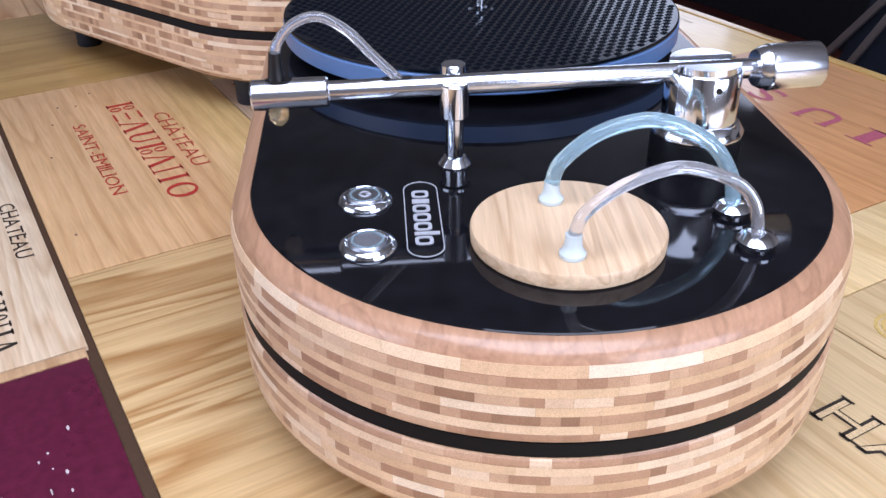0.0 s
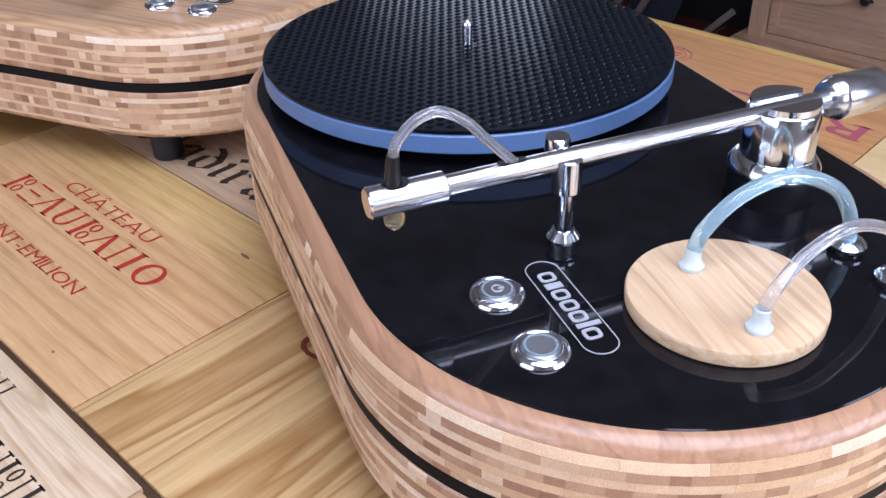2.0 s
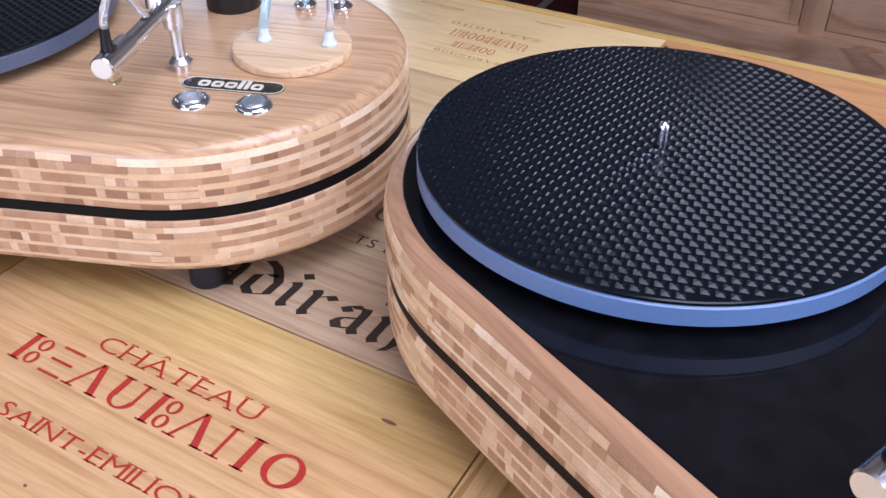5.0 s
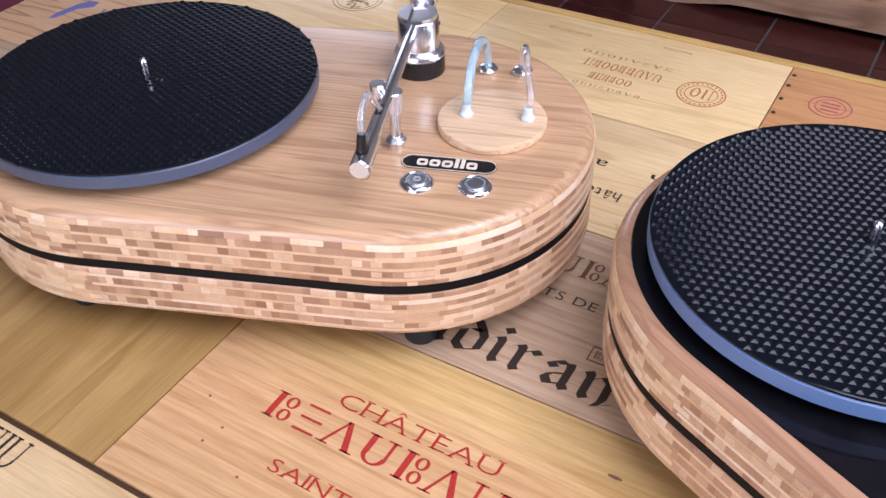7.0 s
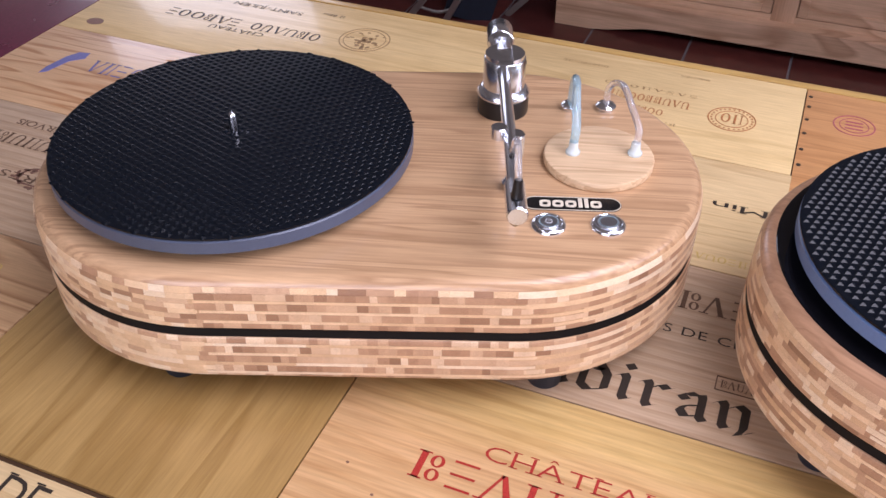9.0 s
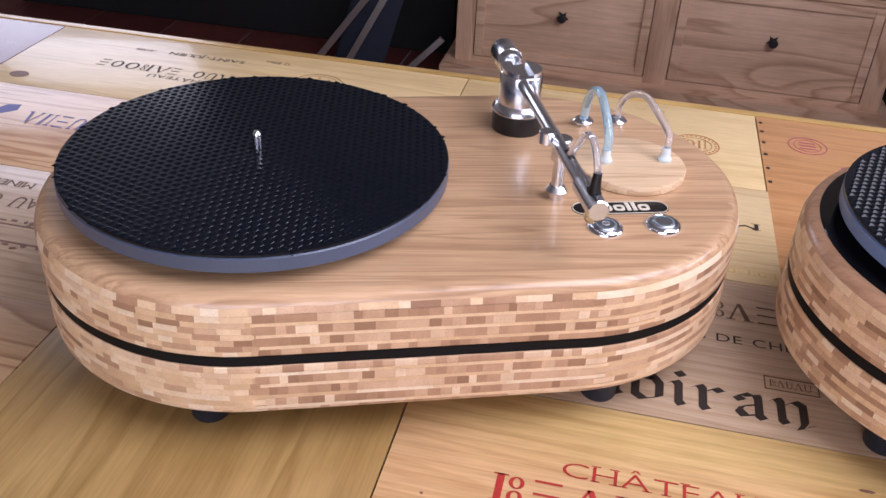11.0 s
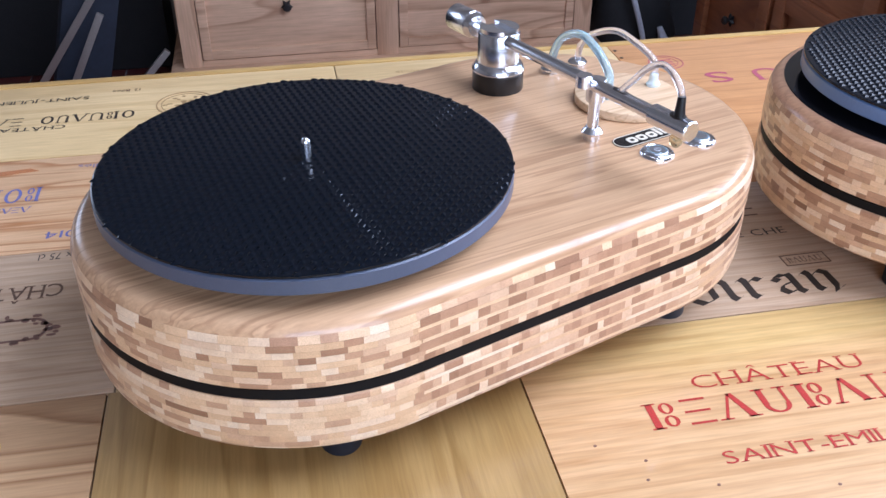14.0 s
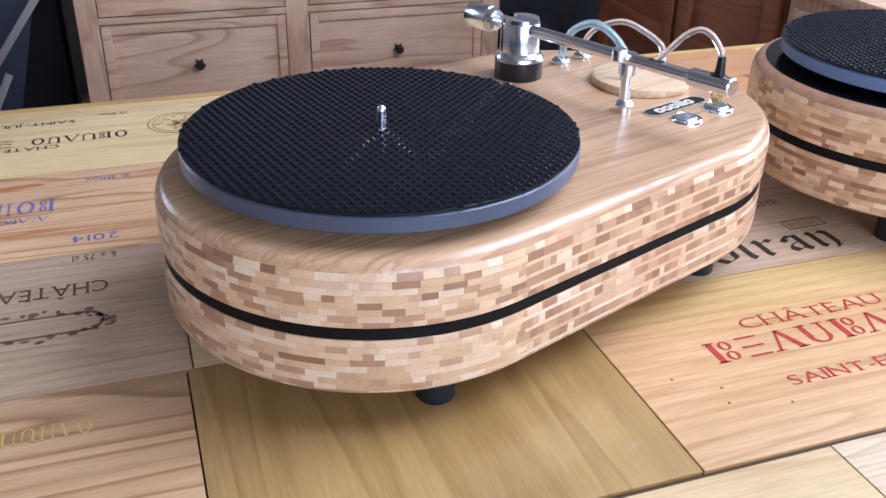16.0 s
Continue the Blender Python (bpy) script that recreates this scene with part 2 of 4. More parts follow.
# ---- the room ----
def room():
    x0, x1, y0, y1, z0, z1 = ROOM
    t = 0.12

    def wall(name, a, b, holes=(), axis=0):
        """A wall slab; holes are (from, to, sill, head) along it."""
        bm = bmesh.new()
        lo, hi = a[axis], b[axis]
        cuts = [lo] + [v for h in holes for v in h[:2]] + [hi]
        for i in range(len(cuts) - 1):
            spans = [(a[2], b[2])] if i % 2 == 0 else [(a[2], holes[i // 2][2]), (holes[i // 2][3], b[2])]
            for s0, s1 in spans:
                p, q = list(a), list(b)
                p[axis], q[axis], p[2], q[2] = cuts[i], cuts[i + 1], s0, s1
                box(p, q, bm=bm)
        return tagged(finish(name, bm, WALL), "beige grey painted plaster wall", "wall", kind="structure")

    wall("wall_east", (x1, y0 - t, z0), (x1 + t, y1 + t, z1), [(2.75, 4.05, 0.5, 1.6)], axis=1)
    wall("wall_west", (x0 - t, y0 - t, z0), (x0, y1 + t, z1), [(-0.4, 1.8, 0.35, 1.55)], axis=1)
    wall("wall_south", (x0, y0 - t, z0), (x1, y0, z1), [(-0.1, 1.9, 0.25, 1.55)], axis=0)
    wall("wall_north", (x0, y1, z0), (x1, y1 + t, z1), axis=0)
    bm = box((x0 - t, y0 - t, z1), (x1 + t, -1.42, z1 + 0.1))
    box((x0 - t, 0.48, z1), (x1 + t, y1 + t, z1 + 0.1), bm=bm)
    box((x0 - t, -1.42, z1), (-0.9, 0.48, z1 + 0.1), bm=bm)
    box((0.7, -1.42, z1), (x1 + t, 0.48, z1 + 0.1), bm=bm)
    c = finish("ceiling", bm, CEILING)
    tagged(c, "plain painted ceiling with a skylight opening", "ceiling", kind="structure")


room()


# ---- tiled floor ----
GROUT = plain("floor_grout", (0.20, 0.185, 0.20), 0.8, 0.0, 120, 0.15)


def tile_material():
    m, nodes, links, bsdf = material("terracotta_tile")
    rnd = nodes.new("ShaderNodeObjectInfo").outputs["Random"]
    r = ramp(nodes, [(0.0, (0.085, 0.022, 0.020)), (0.5, (0.12, 0.030, 0.026)), (1.0, (0.15, 0.042, 0.034))])
    links.new(rnd, r.inputs[0])
    n = noise_tex(nodes, links, coords(nodes, links, (1, 1, 1)), 14.0, 4.0)
    nr = ramp(nodes, [(0.3, (0.7, 0.7, 0.72)), (0.7, (1.15, 1.12, 1.1))])
    links.new(n, nr.inputs[0])
    links.new(mix(nodes, links, "MULTIPLY", 0.9, r.outputs[0], nr.outputs[0]), bsdf.inputs["Base Color"])
    bsdf.inputs["Roughness"].default_value = 0.3
    bump(nodes, links, n, bsdf, 0.1, 0.002)
    return m


def floor_tiles():
    x0, x1, y0, y1, z0, z1 = ROOM
    floor = finish("floor", box((x0, y0, z0 - 0.1), (x1, y1, z0 - 0.004)), GROUT)
    tagged(floor, "dark red terracotta tile floor with pale grey joints", "floor", kind="structure")
    mat, size = tile_material(), 0.335
    first = finish("tile", box((-size / 2 + 0.004, -size / 2 + 0.004, -0.012), (size / 2 - 0.004, size / 2 - 0.004, 0), 0.002), mat, floor)
    spots = [(2.53 - size / 2 - size * (i - 2), 1.335 - size / 2 + size * (j - 10), z0) for i in range(16) for j in range(19)]
    spots = [p for p in spots if x0 + size / 2 < p[0] < x1 - size / 2 and y0 + size / 2 < p[1] < y1 - size / 2]
    rest = bmesh.new()
    for k, p in enumerate(spots):
        if k < 200:
            ob = first if k == 0 else new("tile", first.data)
            ob.parent, ob.location = floor, p
        else:
            box((p[0] - size / 2 + 0.004, p[1] - size / 2 + 0.004, z0 - 0.012), (p[0] + size / 2 - 0.004, p[1] + size / 2 - 0.004, z0), 0.0, rest)
    tagged(part("tile_rest", rest, mat, floor, "dark red floor tiles under the table"), kind="stuff")


floor_tiles()


# ---- the table: a top laid with the sides of wine boxes ----
INKS = {k: plain(f"ink_{k}", c, 0.45, 0.0, 900, 0.25) for k, c in (
    ("red", (0.42, 0.030, 0.022)), ("black", (0.035, 0.026, 0.020)), ("brown", (0.13, 0.070, 0.040)), ("blue", (0.14, 0.15, 0.36)),
    ("gold", (0.60, 0.42, 0.13)), ("orange", (0.44, 0.17, 0.06)), ("pink", (0.40, 0.09, 0.13)), ("faint", (0.36, 0.22, 0.10)), ("brand", (0.20, 0.10, 0.07)), ("chip", (0.6, 0.5, 0.5)), ("bare", (0.66, 0.49, 0.27)), ("maroon", (0.17, 0.030, 0.022)))}
TABLE_EDGE = wood("table_edge", (0.66, 0.43, 0.15), (0.50, 0.30, 0.09), "y", 10.0, 7.0, 0.3, 0.4)


def sapwood(m, colour, edge0, edge1):
    """Yellower wood towards one long edge of a board, with a wavering border."""
    nodes, links = m.node_tree.nodes, m.node_tree.links
    bsdf = nodes["Principled BSDF"]
    base = bsdf.inputs["Base Color"].links[0].from_socket
    xyz = nodes.new("ShaderNodeSeparateXYZ")
    links.new(coords(nodes, links, (1, 1, 1)), xyz.inputs[0])
    waver = nodes.new("ShaderNodeMath")
    waver.operation, waver.inputs[1].default_value = "MULTIPLY_ADD", 0.09
    links.new(noise_tex(nodes, links, coords(nodes, links, (1, 0.25, 1)), 14.0, 3.0), waver.inputs[0])
    links.new(xyz.outputs[0], waver.inputs[2])
    fade = nodes.new("ShaderNodeMapRange")
    fade.inputs["From Min"].default_value, fade.inputs["From Max"].default_value = edge0 + 0.045, edge1 + 0.045
    links.new(waver.outputs[0], fade.inputs["Value"])
    links.new(mix(nodes, links, "MULTIPLY", fade.outputs[0], base, colour), bsdf.inputs["Base Color"])
    return m


def panel_wood(name, light, dark, along="y", rings=9.0, seed=0.0, contrast=0.5, lines=0.0):
    return wood(name, light, dark, along, rings * 2.2, seed, 0.30, 0.3, min(1.0, contrast * 1.5), draw=0.07, turns=8.0, lines=lines)


table = thing("table", pose(0, 0, 0), "varnished table topped with printed wooden wine box panels", "table")
PANELS = {}


def panel(key, x0, x1, y0, y1, mat, label=""):
    """One board of the top, with a narrow dark joint round it."""
    g = 0.0007
    bm = box((x0 + g, y0 + g, -0.012), (x1 - g, y1 - g, 0.0), 0.0006)
    PANELS[key] = part("panel", bm, mat, table, label)
    return PANELS[key]


EDGE_X, Y0, Y1 = 0.842, -0.55, 2.25
DARK_JOINT = plain("joint_filler", (0.07, 0.035, 0.016), 0.6)
part("core", box((-0.62, Y0, -0.04), (EDGE_X, Y1, -0.0035), 0.002), DARK_JOINT, table)
part("edge_trim", box((EDGE_X, Y0 - 0.012, -0.055), (EDGE_X + 0.014, Y1 + 0.012, 0.0012), 0.002), TABLE_EDGE, table, "yellow pine edge strip")
part("edge_trim", box((-0.634, Y0 - 0.012, -0.055), (-0.62, Y1 + 0.012, 0.0012), 0.002), TABLE_EDGE, table, "yellow pine edge strip")
for y in (Y0 - 0.012, Y1):
    part("edge_trim", box((-0.62, y, -0.055), (EDGE_X, y + 0.012, 0.0012), 0.002), TABLE_EDGE, table, "yellow pine edge strip")
for lx in (-0.56, 0.74):
    for ly in (Y0 + 0.03, Y1 - 0.10):
        part("leg", box((lx, ly, -0.83), (lx + 0.07, ly + 0.07, -0.04), 0.004), TABLE_EDGE, table)

SALMON = panel_wood("panel_salmon", (0.72, 0.46, 0.235), (0.52, 0.285, 0.115), "y", 7.0, 1.0, 0.35, 22.0)
sapwood(SALMON, (1.0, 1.10, 0.92), 0.135, 0.175)
YELLOW = panel_wood("panel_yellow", (0.74, 0.515, 0.25), (0.46, 0.25, 0.09), "x", 7.0, 2.0, 0.7, 16.0)
OLIVE = panel_wood("panel_olive", (0.46, 0.295, 0.11), (0.31, 0.18, 0.055), "x", 5.0, 3.0, 0.5)
WHITE = panel_wood("panel_white", (0.82, 0.66, 0.47), (0.58, 0.39, 0.23), "y", 9.0, 4.0, 0.4, 30.0)
GREY = panel_wood("panel_grey", (0.60, 0.445, 0.31), (0.42, 0.28, 0.18), "y", 9.0, 5.0, 0.35, 26.0)
PALE = panel_wood("panel_pale", (0.84, 0.63, 0.33), (0.64, 0.43, 0.18), "y", 5.0, 6.0, 0.35)
STRIPED = panel_wood("panel_striped", (0.76, 0.50, 0.29), (0.48, 0.22, 0.09), "y", 10.0, 8.0, 0.75)
ORANGE = panel_wood("panel_orange", (0.66, 0.34, 0.145), (0.47, 0.21, 0.075), "y", 6.0, 9.0, 0.4)
COARSE = panel_wood("panel_coarse", (0.67, 0.44, 0.245), (0.38, 0.20, 0.09), "y", 6.0, 10.0, 0.8)
STRAW = panel_wood("panel_straw", (0.74, 0.56, 0.31), (0.54, 0.35, 0.16), "y", 7.0, 11.0, 0.4)
BURGUNDY = plain("burgundy_paint", (0.105, 0.010, 0.032), 0.28, 0.0, 160, 0.2, 0.5)

XA, XB, XC, XD = 0.001, 0.218, 0.432, 0.630
panel("beau", XA, XB, 0.557, 0.963, SALMON)
panel("front_yellow", XA, XB, 0.14, 0.557, YELLOW)
panel("olive", XA, XB, 0.963, 1.273, OLIVE)
panel("coarse", XA, XB, 1.273, 1.70, COARSE)
panel("coarse_end", XA, XB, 1.70, Y1, STRAW)
panel("madiran", XB, XC, 0.47, 0.90, GREY)
panel("mid_hidden", XB, XC, 0.90, 1.268, STRAW)
panel("minervois", XB, XC, 1.268, 1.66, GREY)
panel("grey_end", XB, XC, 1.66, Y1, COARSE)
panel("emin", XC, XD, 0.655, 1.02, STRAW)
panel("back_hidden", XC, XD, 1.02, 1.262, PALE)
panel("blue_print", XC, XD, 1.262, 1.663, STRIPED)
panel("burgundy_end", XC, EDGE_X, 1.663, Y1, BURGUNDY, "burgundy painted panel")
panel("crest", XD, EDGE_X, 1.045, 1.663, PALE)
panel("ballan", XD, EDGE_X, 0.657, 1.045, PALE)
panel("nails", XC, EDGE_X, 0.33, 0.657, ORANGE)
panel("right_pale", 0.424, EDGE_X, 0.252, 0.33, PALE)
panel("rings", 0.424, EDGE_X, -0.10, 0.252, STRAW)
panel("outlined", XB, 0.424, -0.20, 0.47, STRAW)
panel("outlined_near", XA, XB, -0.20, 0.14, STRAW)
panel("right_near", 0.424, EDGE_X, Y0, -0.10, COARSE)
panel("near_end", XA, 0.424, Y0, -0.20, WHITE)
panel("white", -0.215, -0.0025, 0.465, 0.866, WHITE)
panel("smith", -0.215, -0.003, 0.866, 1.273, STRAW)
panel("burgundy_side", -0.215, -0.0055, 0.05, 0.454, BURGUNDY, "burgundy painted panel with pale scratches")
panel("strip", -0.215, -0.0045, 0.454, 0.465, COARSE)
panel("near_left", -0.215, -0.001, Y0, 0.05, COARSE)
panel("far_left", -0.215, -0.001, 1.273, Y1, STRIPED)
panel("camera_side", -0.62, -0.215, Y0, 0.86, SALMON)
panel("camera_side_far", -0.62, -0.215, 0.86, Y1, YELLOW)


# ---- the two turntables ----
R_END, STRAIGHT = 0.1655, 0.2345
BACK_END, LEAN = Vector((-0.005, 0.001)), radians(3.8)
ARC = math.pi * R_END
PERIM = 2 * STRAIGHT + 2 * ARC


def outline(s, off):
    """The body's outline seen from above: a long oval round the spindle. s runs round it from the near side's start; off grows it."""
    s %= PERIM
    r = R_END + off
    if s < STRAIGHT:
        p = (s, -r)
    elif s < STRAIGHT + ARC:
        a = -math.pi / 2 + (s - STRAIGHT) / R_END
        p = (STRAIGHT + r * math.cos(a), r * math.sin(a))
    elif s < 2 * STRAIGHT + ARC:
        p = (STRAIGHT - (s - STRAIGHT - ARC), r)
    else:
        a = math.pi / 2 + (s - 2 * STRAIGHT - ARC) / R_END
        p = (r * math.cos(a), r * math.sin(a))
    c, n = math.cos(LEAN), math.sin(LEAN)
    return BACK_END + Vector((p[0] * c - p[1] * n, p[0] * n + p[1] * c))


def oval_ring(off, z, n=56):
    """Points round the outline, dense on the ends."""
    marks = [0.0, STRAIGHT * 0.5]
    marks += [STRAIGHT + ARC * i / n for i in range(n + 1)] + [1.5 * STRAIGHT + ARC]
    marks += [2 * STRAIGHT + ARC + ARC * i / n for i in range(n)]
    return [(*outline(s, off), z) for s in marks]


UPPER = [(-0.016, 0.0870), (-0.002, 0.0872), (-0.0004, 0.0882), (0.0, 0.0905), (0.0, 0.1175), (-0.0003, 0.1222), (-0.0018, 0.1275), (-0.0038, 0.1312), (-0.0066, 0.1336), (-0.0095, 0.1347), (-0.0125, 0.135)]
LOWER = [(-0.022, 0.0340), (-0.0062, 0.0342), (-0.0032, 0.0352), (-0.0014, 0.0376), (-0.0005, 0.0420), (0.0, 0.0480), (0.0, 0.0560), (0.0, 0.0750), (-0.0004, 0.0776), (-0.0012, 0.0786), (-0.016, 0.0788)]


def offset_at(profile, z):
    zs, os = [p[1] for p in profile], [p[0] for p in profile]
    return float(np.interp(z, zs, os))


def block_rows():
    """Rows of blocks on the sides: slab, bottom, top, tone, and the lengths of blocks at the arm's end, sides and platter's end."""
    rows = []
    z, light = 0.0884, False
    for h in (0.0042, 0.0048, 0.0050, 0.0048, 0.0050, 0.0048, 0.0050):
        rows.append(("upper", z, z + h, light))
        z, light = z + h, not light
    rows.append(("upper", 0.1222, 0.1275, None))
    z, light = 0.0347, False
    for h in (0.0040, 0.0050, 0.0052, 0.0050, 0.0052, 0.0048, 0.0050, 0.0048, 0.0050):
        rows.append(("lower", z, z + h, light))
        z, light = z + h, not light
    return rows


def block_list(seed):
    rng = random.Random(seed)
    out = []
    for slab, z0, z1, light in block_rows():
        s = rng.uniform(0, 0.01)
        start = s
        while s < start + PERIM - 0.004:
            side = s % PERIM < STRAIGHT or STRAIGHT + ARC < s % PERIM < 2 * STRAIGHT + ARC
            arm_end = STRAIGHT <= s % PERIM <= STRAIGHT + ARC
            if light is None:
                size = rng.uniform(0.022, 0.055) if arm_end else rng.choice((0.008, 0.012, 0.018)) * rng.uniform(0.9, 1.2)
            elif arm_end:
                size = rng.uniform(0.022, 0.055) if light else rng.choice((0.008, 0.009, 0.012, 0.018)) * rng.uniform(0.9, 1.15)
            elif side:
                size = rng.uniform(0.05, 0.12) if light else rng.choice((0.006, 0.007, 0.009, 0.014)) * rng.uniform(0.9, 1.15)
            else:
                size = rng.uniform(0.012, 0.024) if light else rng.choice((0.008, 0.011, 0.016)) * rng.uniform(0.9, 1.15)
            size = min(size, start + PERIM - s)
            if light is None:
                out.append((slab, s, s + size, z0, z1, arm_end or rng.random() < 0.55))
                s += size
                continue
            tone = light if not (not side and not arm_end) else rng.random() < 0.6
            z_low, z_high = (z0 + 0.0010, z1 - 0.0010) if light and side else (z0, z1)
            if not light and side:
                z_low, z_high = max(z0 - 0.0009, 0.0883 if slab == "upper" else 0), z1 + 0.0009
            z_low, z_high = (z_low if z_low > 0.0347 else 0.0347), (0.0784 if z1 > 0.0765 and slab == "lower" else z_high)
            out.append((slab, s, s + size, z_low, z_high, tone))
            s += size
    return out


def block_into(verts, faces, s0, s1, z0, z1, profile):
    """One block's face and edges, standing a hair proud of the slab."""
    gap, n = 0.00006, max(1, math.ceil((s1 - s0) / 0.009))
    base = len(verts)
    bends = [z for _, z in profile if z0 + 0.0006 < z < z1 - 0.0006]
    levels = [(z0 + gap, -0.0012)] + [(z, 0.00022) for z in [z0 + gap] + bends + [z1 - gap]] + [(z1 - gap, -0.0012)]
    w = len(levels)
    for i in range(n + 1):
        s = s0 + gap + (s1 - s0 - 2 * gap) * i / n
        for z, d in levels:
            p = outline(s, offset_at(profile, z) + d)
            verts.append((p.x, p.y, z))
    for i in range(n):
        a, b = base + w * i, base + w * (i + 1)
        for k in range(w - 1):
            faces.append((a + k, b + k, b + k + 1, a + k + 1))
    faces.append(tuple(base + k for k in range(w)))
    faces.append(tuple(base + w * n + k for k in reversed(range(w))))


def capsule(length, wide, n=14):
    """A rounded bar's outline, centred, along x."""
    r, h = wide / 2, (length - wide) / 2
    return [(h + r * math.cos(a), r * math.sin(a)) for a in (-math.pi / 2 + math.pi * i / n for i in range(n + 1))] + \
           [(-h + r * math.cos(a), r * math.sin(a)) for a in (math.pi / 2 + math.pi * i / n for i in range(n + 1))]


def prism(points, z0, z1, bm=None, m=None):
    m = m or Matrix.Identity(4)
    return rings_bm([[m @ Vector((x, y, z)) for x, y in points] for z in (z0, z1)], bm=bm)


def frame_band(outer, inner, z0, z1, bm=None, m=None):
    """A flat band between two outlines."""
    m = m or Matrix.Identity(4)
    rows = [(outer, z0), (outer, z1), (inner, z1), (inner, z0)]
    return rings_bm([[m @ Vector((x, y, z)) for x, y in pts] for pts, z in rows], bm=bm, closed=True)


TOP = 0.135


def mat_mesh(radius, z, turn, inset):
    """A rubber mat with a close field of small pyramids."""
    bm = lathe([(radius - 0.0015, z), (radius, z + 0.0008), (radius, z + 0.0022), (radius - 0.001, z + 0.0026)], 96)
    verts, faces = [], []
    pitch, half, tip, high = 0.0072, 0.0027, 0.0005, 0.0014
    n, ct, st = int(radius / pitch) + 4, math.cos(radians(turn)), math.sin(radians(turn))
    for i in range(-n, n + 1):
        for j in range(-n, n + 1):
            x, y = (i + 0.5 * (j % 2)) * pitch, j * pitch * 0.88
            d = math.hypot(x, y)
            if d > radius - inset or d < 0.007:
                continue
            b = len(verts)
            for w, h in ((half, 0.0024), (tip, 0.0024 + high)):
                verts += [(ct * (x + p) - st * (y + q), st * (x + p) + ct * (y + q), z + h) for p, q in ((-w, -w), (w, -w), (w, w), (-w, w))]
            faces += [(b + k, b + (k + 1) % 4, b + 4 + (k + 1) % 4, b + 4 + k) for k in range(4)] + [(b + 4, b + 5, b + 6, b + 7)]
    me = bpy.data.meshes.new("tmp")
    me.from_pydata(verts, [], faces)
    bm.from_mesh(me)
    bpy.data.meshes.remove(me)
    return bm


def turntable(name, label, m, black_top, seed, fine_span, lift, thick):
    t = thing(name, m, label, "turntable", "turntables on the table")
    upper = part("upper_body", rings_bm([oval_ring(o, z) for o, z in UPPER]), BAMBOO_RIM if black_top else BAMBOO, t)
    lower = part("lower_body", rings_bm([oval_ring(o, z) for o, z in LOWER]), BAMBOO, t)
    part("dark_gap", rings_bm([oval_ring(o, z) for o, z in ((-0.0062, 0.0784), (-0.0016, 0.0786), (-0.0010, 0.0792), (-0.0010, 0.0868), (-0.0030, 0.0876))]), GAP_BLACK, t, "black recessed strip between the two halves")
    # blocks: those of one stretch singly, the rest joined
    rest = {k: ([], []) for k in ((s, l) for s in ("upper", "lower") for l in (True, False))}
    single = 0
    for slab, s0, s1, z0, z1, light in block_list(seed):
        profile = UPPER if slab == "upper" else LOWER
        mid = (s0 + s1) / 2 % PERIM
        if slab == "upper" and single < 300 and fine_span[0] < mid < fine_span[1]:
            v, f = [], []
            block_into(v, f, s0, s1, z0, z1, profile)
            me = bpy.data.meshes.new("block")
            me.from_pydata(v, [], f)
            me.materials.append(BLOCK["light" if light else "dark", True])
            new("block", me).parent = upper
            single += 1
        else:
            block_into(*rest[slab, light], s0, s1, z0, z1, profile)
    for (slab, light), (v, f) in rest.items():
        me = bpy.data.meshes.new("block_rest")
        me.from_pydata(v, [], f)
        me.materials.append(BLOCK["light" if light else "dark", False])
        ob = new("block_rest", me)
        ob.parent = upper if slab == "upper" else lower
        tagged(ob, "many small glued bamboo blocks", kind="stuff")
    top = TOP
    if black_top:
        rings = [oval_ring(-0.0122, 0.130), oval_ring(-0.0120, 0.1352), oval_ring(-0.0126, 0.1358)]
        part("top_plate", rings_bm(rings), BLACK_GLOSS, t, "gloss black inlaid top plate")
        top = 0.1358
    # feet
    for u, v in ((-0.034, -0.121), (0.270, -0.106), (-0.040, 0.126), (0.264, 0.146)):
        part("foot", lathe([(0.0135, 0.0), (0.0145, 0.0015), (0.0145, 0.020), (0.0155, 0.024), (0.0155, 0.036)], 28, Matrix.Translation((u, v, 0))), FOOT_RUBBER, t)
    # platter
    zb, rp = top + lift, 0.1462 if black_top else 0.15
    platter = part("platter", lathe([(0.05, top - 0.002), (0.05, zb), (rp - 0.0015, zb), (rp, zb + 0.0012), (rp, zb + thick - 0.001), (rp - 0.0012, zb + thick)], 128), PLATTER_BLUE if black_top else PLATTER_GREY, t, "blue-grey acrylic platter" if black_top else "dark grey acrylic platter")
    tagged(part("mat", mat_mesh(rp - 0.0005, zb + thick + 0.0001, 42.8 if black_top else -33.0, 0.0035 if black_top else 0.0012), RUBBER, platter, "black rubber mat with small raised pyramids", 20), kind="stuff")
    zm = zb + thick + 0.006
    part("spindle", lathe([(0.0036, zm - 0.005), (0.0036, zm + 0.0092), (0.0031, zm + 0.0117), (0.0019, zm + 0.0134), (0.0005, zm + 0.0140)], 24), CHROME, platter)
    # arm turret
    bright = CHROME if black_top else SATIN
    tu, tv = (0.221, 0.105) if black_top else (0.222, 0.101)
    at = Matrix.Translation((tu, tv, 0)) @ Matrix.Diagonal((1.05, 1.05, 1.0, 1.0) if black_top else (1.0, 1.0, 1.0, 1.0))
    turret = part("arm_turret", lathe([(0.0222, top + 0.0172), (0.0238, top + 0.0180), (0.0238, top + 0.0200), (0.0205, top + 0.0248), (0.0192, top + 0.0256),
                                       (0.0190, top + 0.0256), (0.0188, top + 0.0525), (0.0184, top + 0.0532), (0.0168, top + 0.0540), (0.012, top + 0.0541)], 56, at), bright, t, "polished chrome tonearm bearing turret" if black_top else "satin steel tonearm bearing turret")
